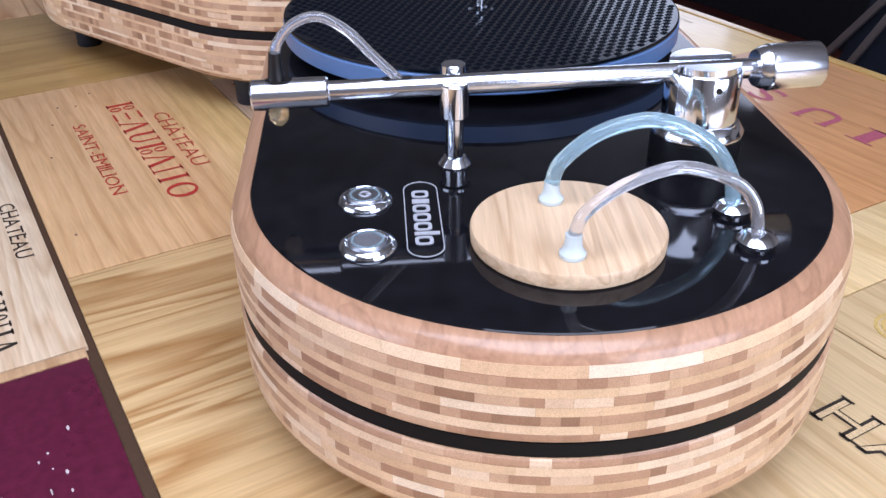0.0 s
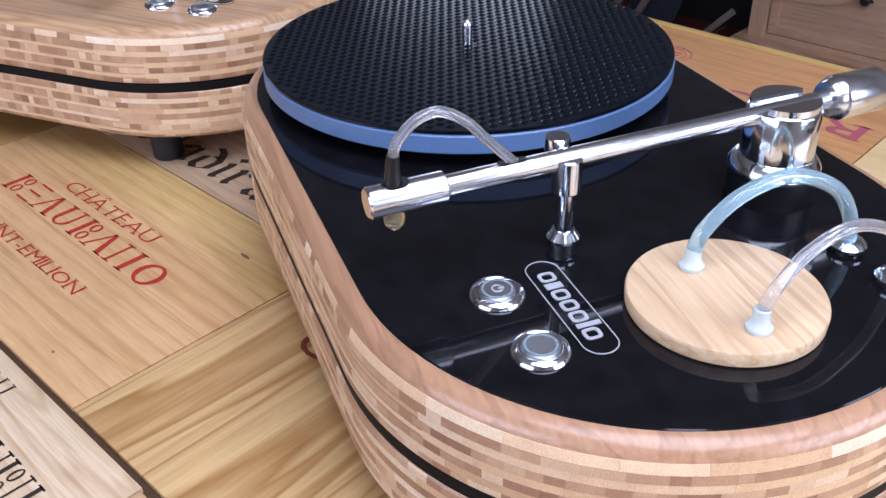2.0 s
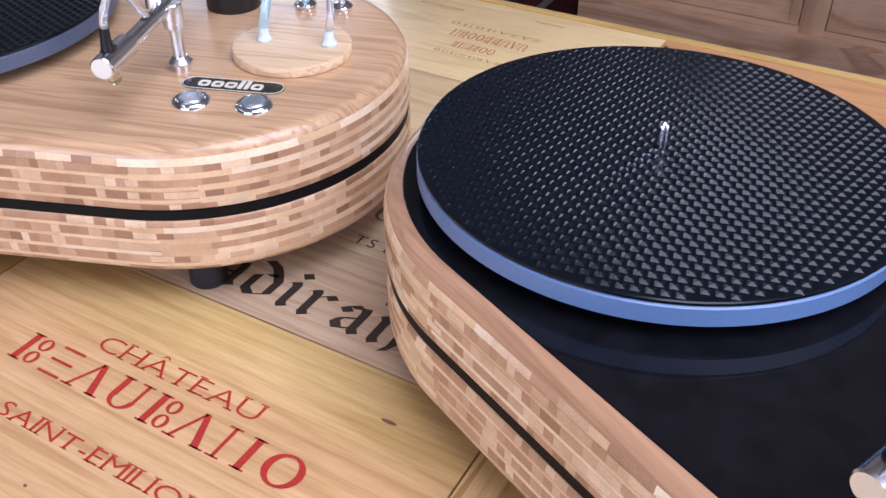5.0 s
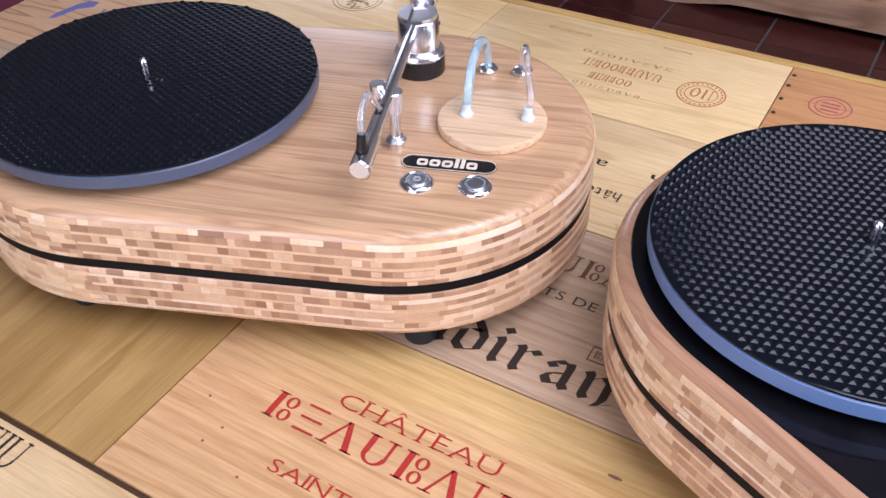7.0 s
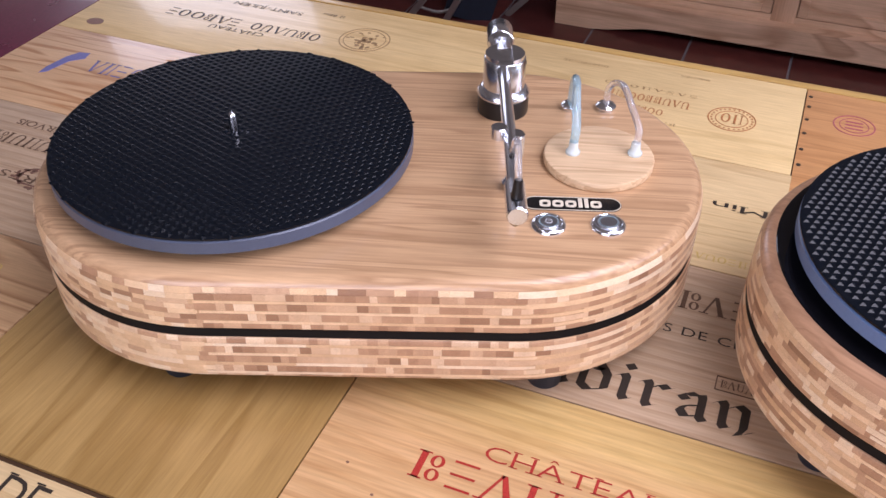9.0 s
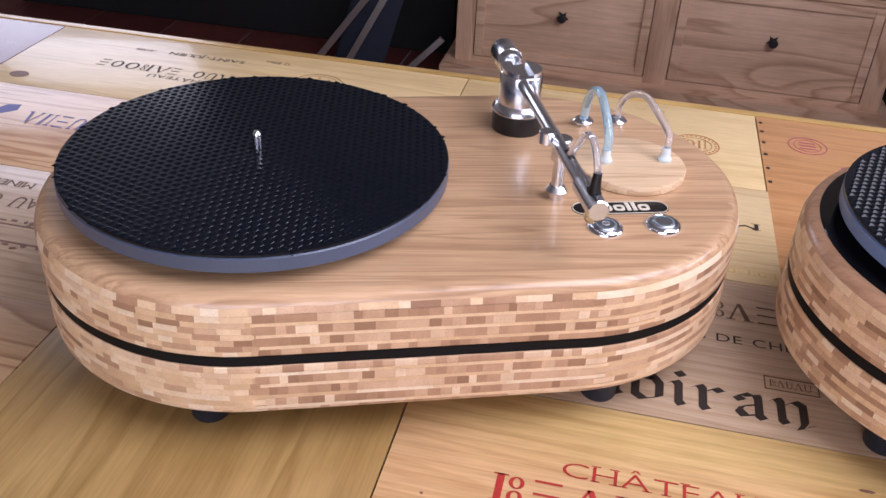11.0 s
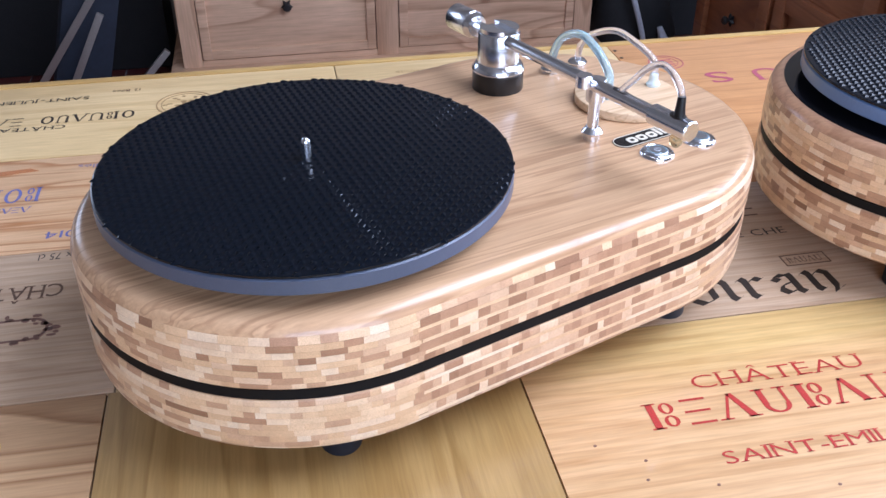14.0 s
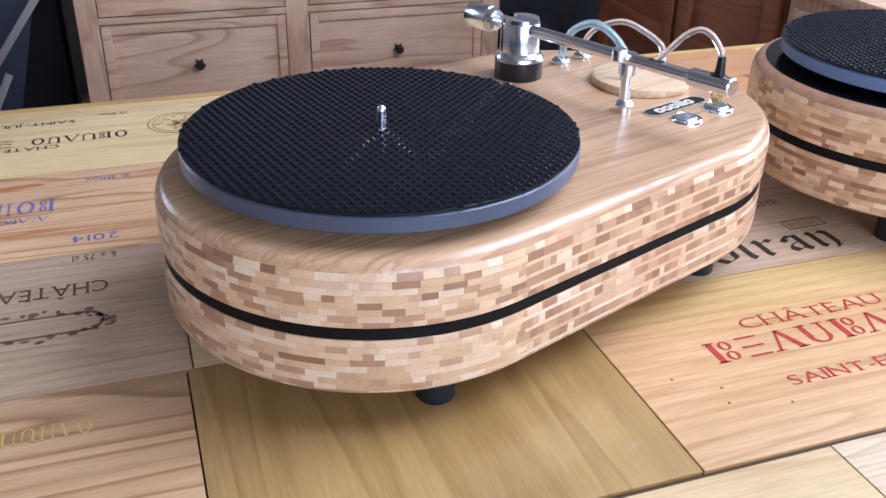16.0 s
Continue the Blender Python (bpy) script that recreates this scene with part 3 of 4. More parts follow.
    part("base_ring", lathe([(0.0228, top), (0.0232, top + 0.001), (0.0232, top + 0.0166), (0.0224, top + 0.0174)], 56, at), BLACK_PLASTIC, turret, "black base ring")
    # two flat caps beside the arm, and a small grub screw hole
    cap_r = 0.0176 * (1.05 if black_top else 1.0)
    for side in (-1, 1):
        arc = [(cap_r * math.cos(a), cap_r * math.sin(a)) for a in (math.radians(-68 + 136 * i / 16) for i in range(17))]
        part("bearing_cap", prism([(p * side, q * side) for p, q in arc], top + 0.0535, top + 0.0572, m=Matrix.Translation((tu, tv, 0)) @ pose(0, 0, 0, 0, 0, 5)), bright, turret, "flat polished cap")
    part("screw_hole", lathe([(0.0017, 0.0), (0.0017, 0.0008), (0.0010, 0.0009)], 14, along((tu + cap_r * 1.055, tv + 0.003, top + 0.047), (tu + 0.1, tv + 0.003, top + 0.047))), BLACK_PLASTIC, turret)
    head, tail = (Vector((0.2415, -0.1305, 0.1855)), Vector((0.217, 0.148, 0.1870))) if black_top else (Vector((0.239, -0.1335, 0.1845)), Vector((0.216, 0.148, 0.1830)))
    way = (tail - head).normalized()
    arm = part("tonearm", lathe([(0.0052, 0.0), (0.0054, 0.0008), (0.0054, 0.262), (0.0046, 0.264), (0.0046, 0.272)], 32, along(head + way * 0.018, tail)), SATIN, t, "slim polished steel tonearm tube")
    part("headshell", lathe([(0.0068, 0.0), (0.0078, 0.001), (0.0078, 0.038), (0.0070, 0.039)], 36, along(head, tail)), SATIN, arm, "wider steel tube end")
    cw = along(head + way * (0.270 if black_top else 0.272), tail)
    part("counterweight", lathe([(0.0060, -0.0062), (0.0096, -0.0060), (0.0112, -0.0028), (0.0114, -0.0004), (0.0116, 0.0), (0.0124, 0.0008), (0.0124, 0.0282), (0.0118, 0.0290), (0.004, 0.0291)], 40, cw), SATIN, arm, "cylindrical steel counterweight")
    part("cartridge", lathe([(0.0022, -0.0165), (0.0048, -0.0135), (0.0052, -0.0095), (0.0042, -0.0075), (0.0042, -0.003)], 20, Matrix.Translation(head + way * 0.013)), AMBER, arm, "amber translucent cartridge tip")
    root = head + way * 0.0135 + Vector((0, 0, 0.004))
    part("hose_boot", tube([root, root + Vector((0.0, 0, 0.010)), root + Vector((0.0005, 0.0005, 0.018))], [0.0050, 0.0036, 0.0030], 14, steps=4), BLACK_PLASTIC, arm, "black rubber boot")
    part("hose_hole", prism(capsule(0.0135, 0.0088, 10), -0.0004, 0.0012, m=Matrix.Translation(head + way * 0.0145 + Vector((0, 0, 0.0068))) @ pose(0, 0, 0, 0, 0, math.degrees(math.atan2(way.y, way.x)))), BLACK_PLASTIC, arm)
    lp = [root + Vector((0.0005, 0.0005, 0.016))] + [head + way * d + Vector((0, 0, h)) for d, h in ((0.016, 0.027), (0.025, 0.036), (0.037, 0.0385), (0.050, 0.031), (0.062, 0.018), (0.075, 0.0045))]
    part("air_hose", tube(lp, 0.0026, 14), HOSE_CLEAR, arm, "clear thin hose looping over the arm")
    part("slot", prism([(a, b) for a, b in capsule(0.016, 0.005, 6)], -0.0006, 0.0009, m=Matrix.Translation(head + way * 0.074 + Vector((0, 0, 0.0045))) @ pose(0, 0, 0, 0, 0, math.degrees(math.atan2(way.y, way.x)))), BLACK_PLASTIC, arm)
    # arm rest
    pu, pv = 0.2345, -0.0275
    ap = Matrix.Translation((pu, pv, 0))
    rest_p = part("arm_rest", lathe([(0.0048, top + 0.009), (0.0046, top + 0.040)], 28, ap), bright, t, "small chrome arm rest post" if black_top else "small steel arm rest post")
    part("foot_ring", lathe([(0.0068, top), (0.0068, top + 0.0045), (0.0086, top + 0.0055), (0.0088, top + 0.007), (0.0060, top + 0.0108), (0.0042, top + 0.0110)], 32, ap), bright, rest_p)
    bm = lathe([(0.0070, top + 0.0335), (0.0077, top + 0.0343), (0.0077, top + 0.0515), (0.0070, top + 0.0523)], 36, ap)
    lathe([(0.0060, top + 0.0480), (0.0064, top + 0.0485), (0.0064, top + 0.0575), (0.0058, top + 0.058)], 28, ap @ Matrix.Translation((-0.0125, 0, 0)), bm)
    part("cradle", bm, bright, rest_p)
    # push buttons
    for k, (u, v) in enumerate(((0.264, -0.0745), (0.310, -0.0710))):
        ab = Matrix.Translation((u, v, top))
        b = part("push_button", lathe([(0.0140, 0.0), (0.0140, 0.0008), (0.0126, 0.0028), (0.0108, 0.0034), (0.0100, 0.0028), (0.0094, 0.0028)], 48, ab), CHROME, t, "round polished steel push button")
        part("cap", lathe([(0.0088, 0.0015), (0.0088, 0.0036), (0.0083, 0.0041), (0.001, 0.0041)], 40, ab), BUTTON_FACE, b, "brushed steel cap")
        ring_in = [(0.0068 * math.cos(a), 0.0068 * math.sin(a)) for a in (2 * math.pi * i / 32 for i in range(32))]
        ring_out = [(x * 1.14, y * 1.14) for x, y in ring_in]
        part("light_ring", frame_band(ring_out, ring_in, 0.0038, 0.0043, m=ab), HOSE_BLUE, b)
        if k == 0:
            arc = [(0.0026 * math.cos(a), 0.0026 * math.sin(a)) for a in (math.radians(115 + 310 * i / 20) for i in range(21))]
            bm = tube([(ab @ Vector((x, y, 0.0043))) for x, y in arc], 0.0004, 6, steps=1)
            tube([ab @ Vector((0, 0.0006, 0.0043)), ab @ Vector((0, 0.0034, 0.0043))], 0.0004, 6, bm, 1)
            part("power_mark", bm, ENGRAVE, b)
    # name plate: a rounded plate with plain shapes for its lettering
    an = Matrix.Translation((0.283, -0.045, top)) @ pose(0, 0, 0, 0, 0, 2.5)
    plate = part("name_plate", prism(capsule(0.078, 0.0185), -0.001, 0.0005, m=an), BLACK_GLOSS if black_top else PLATE_BLACK, t, "small rounded maker's plate")
    ink = ENGRAVE if black_top else SILVER_INK
    part("border", frame_band(capsule(0.0772, 0.0178), capsule(0.0762, 0.0168), 0.0003, 0.0009, m=an), ink, plate)
    # plain loops and posts in place of the maker's word
    marks = "orooofo" if black_top else "ooolfo"
    x = -0.0285 if black_top else -0.0265
    for mark in marks:
        tall, wide = (0.0122 if mark in "lf" else 0.0088), {"o": 0.0086, "r": 0.0058, "l": 0.0038, "f": 0.0038}[mark] * (1.0 if black_top else 1.12)
        am = an @ Matrix.Translation((x + wide / 2, (tall - 0.0088) / 2 - 0.0004, 0))
        if mark == "o":
            rim = [(math.copysign(abs(math.cos(a)) ** 0.55, math.cos(a)), math.copysign(abs(math.sin(a)) ** 0.55, math.sin(a))) for a in (2 * math.pi * i / 24 for i in range(24))]
            bm = frame_band([(p * wide * 0.46, q * tall * 0.5) for p, q in rim], [(p * wide * (0.27 if black_top else 0.22), q * tall * (0.30 if black_top else 0.22)) for p, q in rim], 0.0003, 0.0010, m=am)
        else:
            bm = prism([(-wide * 0.38, -tall / 2), (wide * 0.38, -tall / 2), (wide * 0.38, tall / 2), (-wide * 0.38, tall / 2)], 0.0003, 0.0010, m=am)
        part("lettering", bm, ink, plate)
        x += wide + 0.0006
    # turned wooden disc with two hoses to the plate beside it
    ad = Matrix.Translation((0.306, 0.0235 if black_top else 0.019, top))
    disc = part("wooden_disc", lathe([(0.0450, 0.0), (0.0462, 0.001), (0.0465, 0.0065), (0.0458, 0.0078), (0.044, 0.0083), (0.02, 0.0084)], 72, ad), DISC_WOOD, t, "turned pale bamboo disc")
    for k, (u, v, cu, cv) in enumerate(((0.284, 0.018, 0.285, 0.108), (0.336, 0.021, 0.317, 0.110))):
        zt = top + 0.0084
        mat = HOSE_BLUE if k == 0 else HOSE_CLEAR
        socket = part("hose_socket", lathe([(0.0058, 0.0), (0.0061, 0.0006), (0.0061, 0.0022), (0.0050, 0.0034), (0.0040, 0.0062), (0.0038, 0.0112), (0.0030, 0.0117)], 28, Matrix.Translation((u, v, zt))), SOCKET, t, "milky plastic hose socket")
        peak = 0.042 if k == 0 else 0.0375
        pts = [(u, v, zt + 0.010), (u + 0.001, v + 0.004, zt + 0.022), (u + (cu - u) * 0.25, v + (cv - v) * 0.24, zt + peak * 0.86), (u + (cu - u) * 0.52, v + (cv - v) * 0.52, zt + peak),
               (u + (cu - u) * 0.80, v + (cv - v) * 0.81, zt + peak * 0.74), (cu, cv - 0.004, zt + 0.014), (cu, cv, zt - 0.002)]
        part("air_hose", tube(pts, 0.0038 if k == 0 else 0.0030, 16), mat, socket, "pale blue air hose" if k == 0 else "clear air hose")
        part("hose_connector", lathe([(0.0070, 0.0), (0.0070, 0.001), (0.0092, 0.0025), (0.0094, 0.004), (0.0070, 0.0064), (0.0040, 0.0070)], 32, Matrix.Translation((cu, cv, top))), CHROME, t, "domed chrome hose fitting")
    return t


turntable("turntable", "bamboo block turntable with a gloss black top", pose(0.3242, 0.5115, 0, 0, 0, -118.85), True, 11, (0.0, STRAIGHT + ARC), 0.0096, 0.0127)
turntable("turntable", "bamboo block turntable with a plain wooden top", pose(0.2585, 1.1075, 0, 0, 0, -72.9), False, 12, (0.0, STRAIGHT + ARC), 0.0112, 0.0120)


# ---- furniture and things behind the table ----
CAB_X = 2.74
CAB_WOOD = wood("cabinet_pine", (0.79, 0.54, 0.375), (0.46, 0.255, 0.155), "y", 5.0, 21.0, 0.45, 0.0, 0.75, 0.4)
CAB_WOOD_Z = wood("cabinet_pine_upright", (0.77, 0.52, 0.36), (0.46, 0.255, 0.155), "z", 5.0, 22.0, 0.45, 0.0, 0.7, 0.4)
IRON = plain("black_iron", (0.012, 0.012, 0.013), 0.5)
MAHOGANY = wood("mahogany", (0.34, 0.135, 0.062), (0.17, 0.058, 0.027), "x", 6.0, 23.0, 0.35, 0.0, 0.6, 0.4)
BLACK_CLOTH = plain("black_cloth", (0.008, 0.009, 0.012), 0.75, 0.0, 200, 0.3)
NAVY = plain("navy_board", (0.010, 0.016, 0.030), 0.5, 0.0, 60, 0.2)
ALU = plain("aluminium_bar", (0.50, 0.49, 0.47), 0.38, 0.85, 300, 0.1)


def knob(m, parent):
    """A star-shaped black iron knob on a short stem."""
    pts = []
    for i in range(10):
        r = 0.022 if i % 2 == 0 else 0.011
        a = math.pi / 2 + math.pi * i / 5
        pts.append((r * math.cos(a), r * math.sin(a)))
    bm = rings_bm([[m @ Vector((x * k, y * k, z)) for x, y in pts] for k, z in ((1, 0.0), (1, 0.004), (0.55, 0.010))])
    lathe([(0.006, 0.008), (0.006, 0.016), (0.013, 0.020), (0.015, 0.026), (0.010, 0.032)], 20, m, bm)
    part("knob", bm, IRON, parent, "star-shaped black iron knob")


def sideboard():
    y0, y1, zb, zt = -0.02, 1.43, -0.83, 0.06
    c = thing("sideboard", pose(0, 0, 0), "pine sideboard with framed doors and black iron knobs", "sideboard")
    part("carcass", box((CAB_X + 0.02, y0 + 0.01, zb + 0.08), (CAB_X + 0.44, y1 - 0.01, zt), 0.004), CAB_WOOD, c)
    part("top", box((CAB_X - 0.025, y0 - 0.02, zt), (CAB_X + 0.46, y1 + 0.02, zt + 0.028), 0.006), CAB_WOOD, c)
    # plinth with a shallow arch
    n, ring = 24, []
    for i in range(n + 1):
        f = i / n
        y = y0 - 0.045 + (y1 - y0 + 0.09) * f
        rise = 0.0 if f < 0.10 or f > 0.90 else 0.035 * min(1, math.sin(math.pi * (f - 0.10) / 0.80) * 2.2)
        ring.append((y, zb + rise))
    outline_p = ring + [(y1 + 0.045, zb + 0.102), (y1 + 0.03, zb + 0.110), (y0 - 0.03, zb + 0.110), (y0 - 0.045, zb + 0.102)]
    part("plinth", rings_bm([[(x, y, z) for y, z in outline_p] for x in (CAB_X - 0.055, CAB_X + 0.42)]), CAB_WOOD, c)
    for ya, yb in ((y0, y0 + 0.065), (0.685, 0.763), (y1 - 0.065, y1)):
        part("stile", box((CAB_X - 0.004, ya, zb + 0.110), (CAB_X + 0.02, yb, zt), 0.003), CAB_WOOD_Z, c)
    for z in (zb + 0.110, -0.372, -0.10):
        part("rail", box((CAB_X - 0.002, y0 + 0.065, z), (CAB_X + 0.02, y1 - 0.065, z + 0.022), 0.002), CAB_WOOD, c)
    for ya, yb in ((y0 + 0.068, 0.682), (0.766, y1 - 0.068)):
        for za, zz in ((zb + 0.135, -0.376), (-0.346, -0.105)):
            d = part("door" if za < -0.5 else "drawer_front", box((CAB_X + 0.004, ya, za), (CAB_X + 0.018, yb, zz), 0.002), CAB_WOOD, c)
            w = 0.03
            bm = box((CAB_X - 0.006, ya, za), (CAB_X + 0.006, ya + w, zz), 0.003)
            box((CAB_X - 0.006, yb - w, za), (CAB_X + 0.006, yb, zz), 0.003, bm)
            box((CAB_X - 0.006, ya + w, zz - w), (CAB_X + 0.006, yb - w, zz), 0.003, bm)
            box((CAB_X - 0.006, ya + w, za), (CAB_X + 0.006, yb - w, za + w), 0.003, bm)
            part("moulding", bm, CAB_WOOD, d)
            knob(Matrix.Translation((CAB_X + 0.003, (ya + yb) / 2, (za + zz) / 2 + (0.012 if za < -0.5 else 0))) @ pose(0, 0, 0, 0, -90, 0) @ pose(0, 0, 0, 0, 0, 90), d)


sideboard()


def mahogany_cabinet():
    x0, x1, y1, zb, zt = 1.60, 2.58, -0.36, -0.83, 0.0
    c = thing("cabinet", pose(0, 0, 0), "dark reddish wooden cabinet with framed door panels", "cabinet")
    part("carcass", box((x0, y1 - 0.42, zb), (x1, y1, zt), 0.004), MAHOGANY, c)
    part("top", box((x0 - 0.02, y1 - 0.44, zt), (x1 + 0.02, y1 + 0.02, zt + 0.03), 0.006), MAHOGANY, c)
    w = (x1 - x0) / 2
    for i in range(2):
        xa, xb = x0 + w * i + 0.012, x0 + w * (i + 1) - 0.012
        bm = box((xa, y1, zb + 0.08), (xa + 0.06, y1 + 0.02, zt - 0.02), 0.004)
        box((xb - 0.06, y1, zb + 0.08), (xb, y1 + 0.02, zt - 0.02), 0.004, bm)
        for za in (zb + 0.08, -0.40, zt - 0.08):
            box((xa + 0.06, y1, za), (xb - 0.06, y1 + 0.02, za + 0.06), 0.004, bm)
        d = part("door", bm, MAHOGANY, c)
        knob(Matrix.Translation(((xa + xb) / 2, y1 + 0.004, -0.53)) @ pose(0, 0, 0, -90, 0, 0), d)


mahogany_cabinet()


def bag():
    """A slumped black bag between the two cabinets with pale straps."""
    b = thing("bag", pose(2.84, -0.22, -0.83), "slumped black cloth bag with pale straps", "bag")
    rings = []
    for k, (r, z) in enumerate(((0.12, 0.0), (0.155, 0.03), (0.16, 0.12), (0.145, 0.22), (0.125, 0.30), (0.09, 0.36), (0.04, 0.385))):
        rings.append([((r * 0.9 + 0.012 * math.sin(3 * a + k)) * math.cos(a), (r + 0.014 * math.sin(4 * a + 2 * k)) * math.sin(a), z + 0.01 * math.sin(2 * a + k)) for a in (2 * math.pi * i / 30 for i in range(30))])
    part("sack", rings_bm(rings), BLACK_CLOTH, b)
    strap = plain("pale_strap", (0.45, 0.47, 0.55), 0.6, 0.0, 200, 0.15)
    part("strap", tube([(-0.10, 0.08, 0.36), (-0.16, 0.06, 0.26), (-0.165, 0.02, 0.14), (-0.16, -0.01, 0.03)], 0.010, 8), strap, b)
    part("label_patch", tube([(-0.15, -0.05, 0.16), (-0.16, -0.075, 0.10), (-0.155, -0.11, 0.06)], [0.010, 0.020, 0.014], 8), strap, b)


bag()


def folded_stand():
    """Three slanting aluminium legs with a short brace."""
    st = thing("folding_stand", pose(0, 0, 0), "folded aluminium stand with slanting flat legs", "stand")
    for a, b, wide in (((2.54, 1.974, -0.83), (2.54, 1.30, 0.06), 0.020), ((2.54, 1.839, -0.83), (2.54, 1.632, -0.45), 0.016), ((2.68, 1.655, -0.83), (2.69, 1.47, -0.635), 0.018)):
        a, b = Vector(a), Vector(b)
        part("leg", box((-wide / 2, -0.011, 0), (wide / 2, 0.011, (b - a).length), 0.003, m=along(a, b)), ALU, st)
    part("brace", tube([(2.545, 1.945, -0.79), (2.545, 1.87, -0.80), (2.55, 1.81, -0.78)], 0.006, 8), ALU, st)


folded_stand()


def dark_board():
    b = thing("board", pose(0, 0, 0), "dark navy board leaning on the wall", "board")
    m = along((2.60, 1.78, -0.83), (2.72, 1.46, 0.35))
    part("sheet", box((-0.02, -0.085, 0), (0.02, 0.085, 1.1), 0.006, m=m), NAVY, b)


dark_board()


# Made-up black box that hides the lit wall behind the bag.
def corner_filler():
    c = thing("filler_case", pose(0, 0, 0), "tall black box added to darken the corner behind the bag", "case")
    part("shell", box((3.0, -0.95, -0.83), (3.3, -0.05, 0.42), 0.012), BLACK_CLOTH, c)
    part("lid_band", box((2.995, -0.955, 0.10), (3.305, -0.045, 0.115), 0.003), BLACK_PLASTIC, c)


corner_filler()


def pine_chest():
    c = thing("chest", pose(0, 0, 0), "pale pine chest beside the dark cabinet", "chest")
    part("carcass", box((1.06, -0.80, -0.83), (1.57, -0.34, -0.10), 0.005), CAB_WOOD_Z, c)
    part("top", box((1.04, -0.82, -0.10), (1.585, -0.32, -0.07), 0.006), CAB_WOOD, c)
    for za, zb in ((-0.78, -0.48), (-0.45, -0.14)):
        d = part("drawer_front", box((1.09, -0.342, za), (1.54, -0.326, zb), 0.004), CAB_WOOD, c)
        knob(Matrix.Translation((1.31, -0.326, (za + zb) / 2)) @ pose(0, 0, 0, -90, 0, 0), d)


pine_chest()


# Added black box with invented speaker cones; covers wall that would render too light.
def loudspeaker():
    s = thing("loudspeaker", pose(0, 0, 0), "large black box on the floor, added to darken the corner", "loudspeaker")
    part("housing", box((3.05, 1.50, -0.83), (3.33, 3.4, 0.38), 0.012), BLACK_CLOTH, s)
    for y in (2.1, 2.8):
        part("cone", lathe([(0.16, 0.0), (0.17, 0.004), (0.165, 0.012), (0.14, 0.008), (0.05, 0.002)], 40, Matrix.Translation((3.052, y, -0.28)) @ pose(0, 0, 0, 0, -90, 0)), BLACK_PLASTIC, s)


loudspeaker()


# ---- print on the panels ----
STEMS = {  # where a letter's uprights end: fractions of its width, at the foot and at the head
    "A": ((0.06, 0.92), ()), "E": ((0.14,), (0.14,)), "H": ((0.12, 0.88), (0.12, 0.88)), "I": ((0.5,), (0.5,)), "J": ((), (0.75,)), "L": ((0.14,), (0.14,)),
    "M": ((0.10, 0.90), (0.08, 0.92)), "N": ((0.10,), (0.08, 0.90)), "R": ((0.14, 0.92), (0.12,)), "T": ((0.5,), ()), "U": ((), (0.12, 0.88)), "V": ((), (0.06, 0.94)), "D": ((0.14,), (0.12,)), "m": (), "1": ((0.55,), ()), "B": ((0.12,), (0.12,))}
GLYPHS = {}


def glyph(ch, bold=0.0):
    """A letter's flat shape at size 1 from the built-in font: points, faces and its extent in x."""
    if (ch, bold) not in GLYPHS:
        cu = bpy.data.curves.new("letter", "FONT")
        cu.body, cu.resolution_u, cu.offset = ch, 3, bold
        ob = new("letter", cu)
        bpy.context.view_layer.update()
        me = bpy.data.meshes.new_from_object(ob.evaluated_get(bpy.context.evaluated_depsgraph_get()))
        v, f = [tuple(p.co[:2]) for p in me.vertices], [tuple(p.vertices) for p in me.polygons]
        bpy.data.objects.remove(ob)
        bpy.data.curves.remove(cu)
        bpy.data.meshes.remove(me)
        xs = [p[0] for p in v] or [0, 0.3]
        GLYPHS[ch, bold] = (v, f, min(xs), max(xs))
    return GLYPHS[ch, bold]


def rect(v, f, x0, y0, x1, y1, lean=0.0):
    b = len(v)
    v += [(x0, y0), (x1, y0), (x1 + lean, y1), (x0 + lean, y1)]
    f.append((b, b + 1, b + 2, b + 3))


def word_shape(text, bold=0.0, serif=True, gap=0.13):
    """A row of letters with caps 1 high, given short serifs at the ends of their uprights."""
    v, f, x = [], [], 0.0
    for ch in text:
        if ch == " ":
            x += 0.45
            continue
        gv, gf, lo, hi = glyph(ch, bold)
        k, b = 1 / 0.73, len(v)
        v += [((p[0] - lo) * k + x, p[1] * k) for p in gv]
        f += [tuple(b + i for i in face) for face in gf]
        w = (hi - lo) * k
        base = "A" if ch == "Â" else ch
        if serif and STEMS.get(base):
            for y, marks in ((0.0, STEMS[base][0]), (0.945, STEMS[base][1])):
                for m in marks:
                    rect(v, f, x + w * m - 0.15, y, x + w * m + 0.15, y + 0.055)
        x += w + gap
    return v, f, x - gap


def ring_arc(v, f, cx, cy, rx, ry, a0, a1, thick, n=10):
    b = len(v)
    for i in range(n + 1):
        a = math.radians(a0 + (a1 - a0) * i / n)
        for k in (1.0, 0.0):
            v.append((cx + (rx - (0 if k else thick)) * math.cos(a), cy + (ry - (0 if k else thick * 0.6)) * math.sin(a)))
    f += [(b + 2 * i, b + 2 * i + 2, b + 2 * i + 3, b + 2 * i + 1) for i in range(n)]


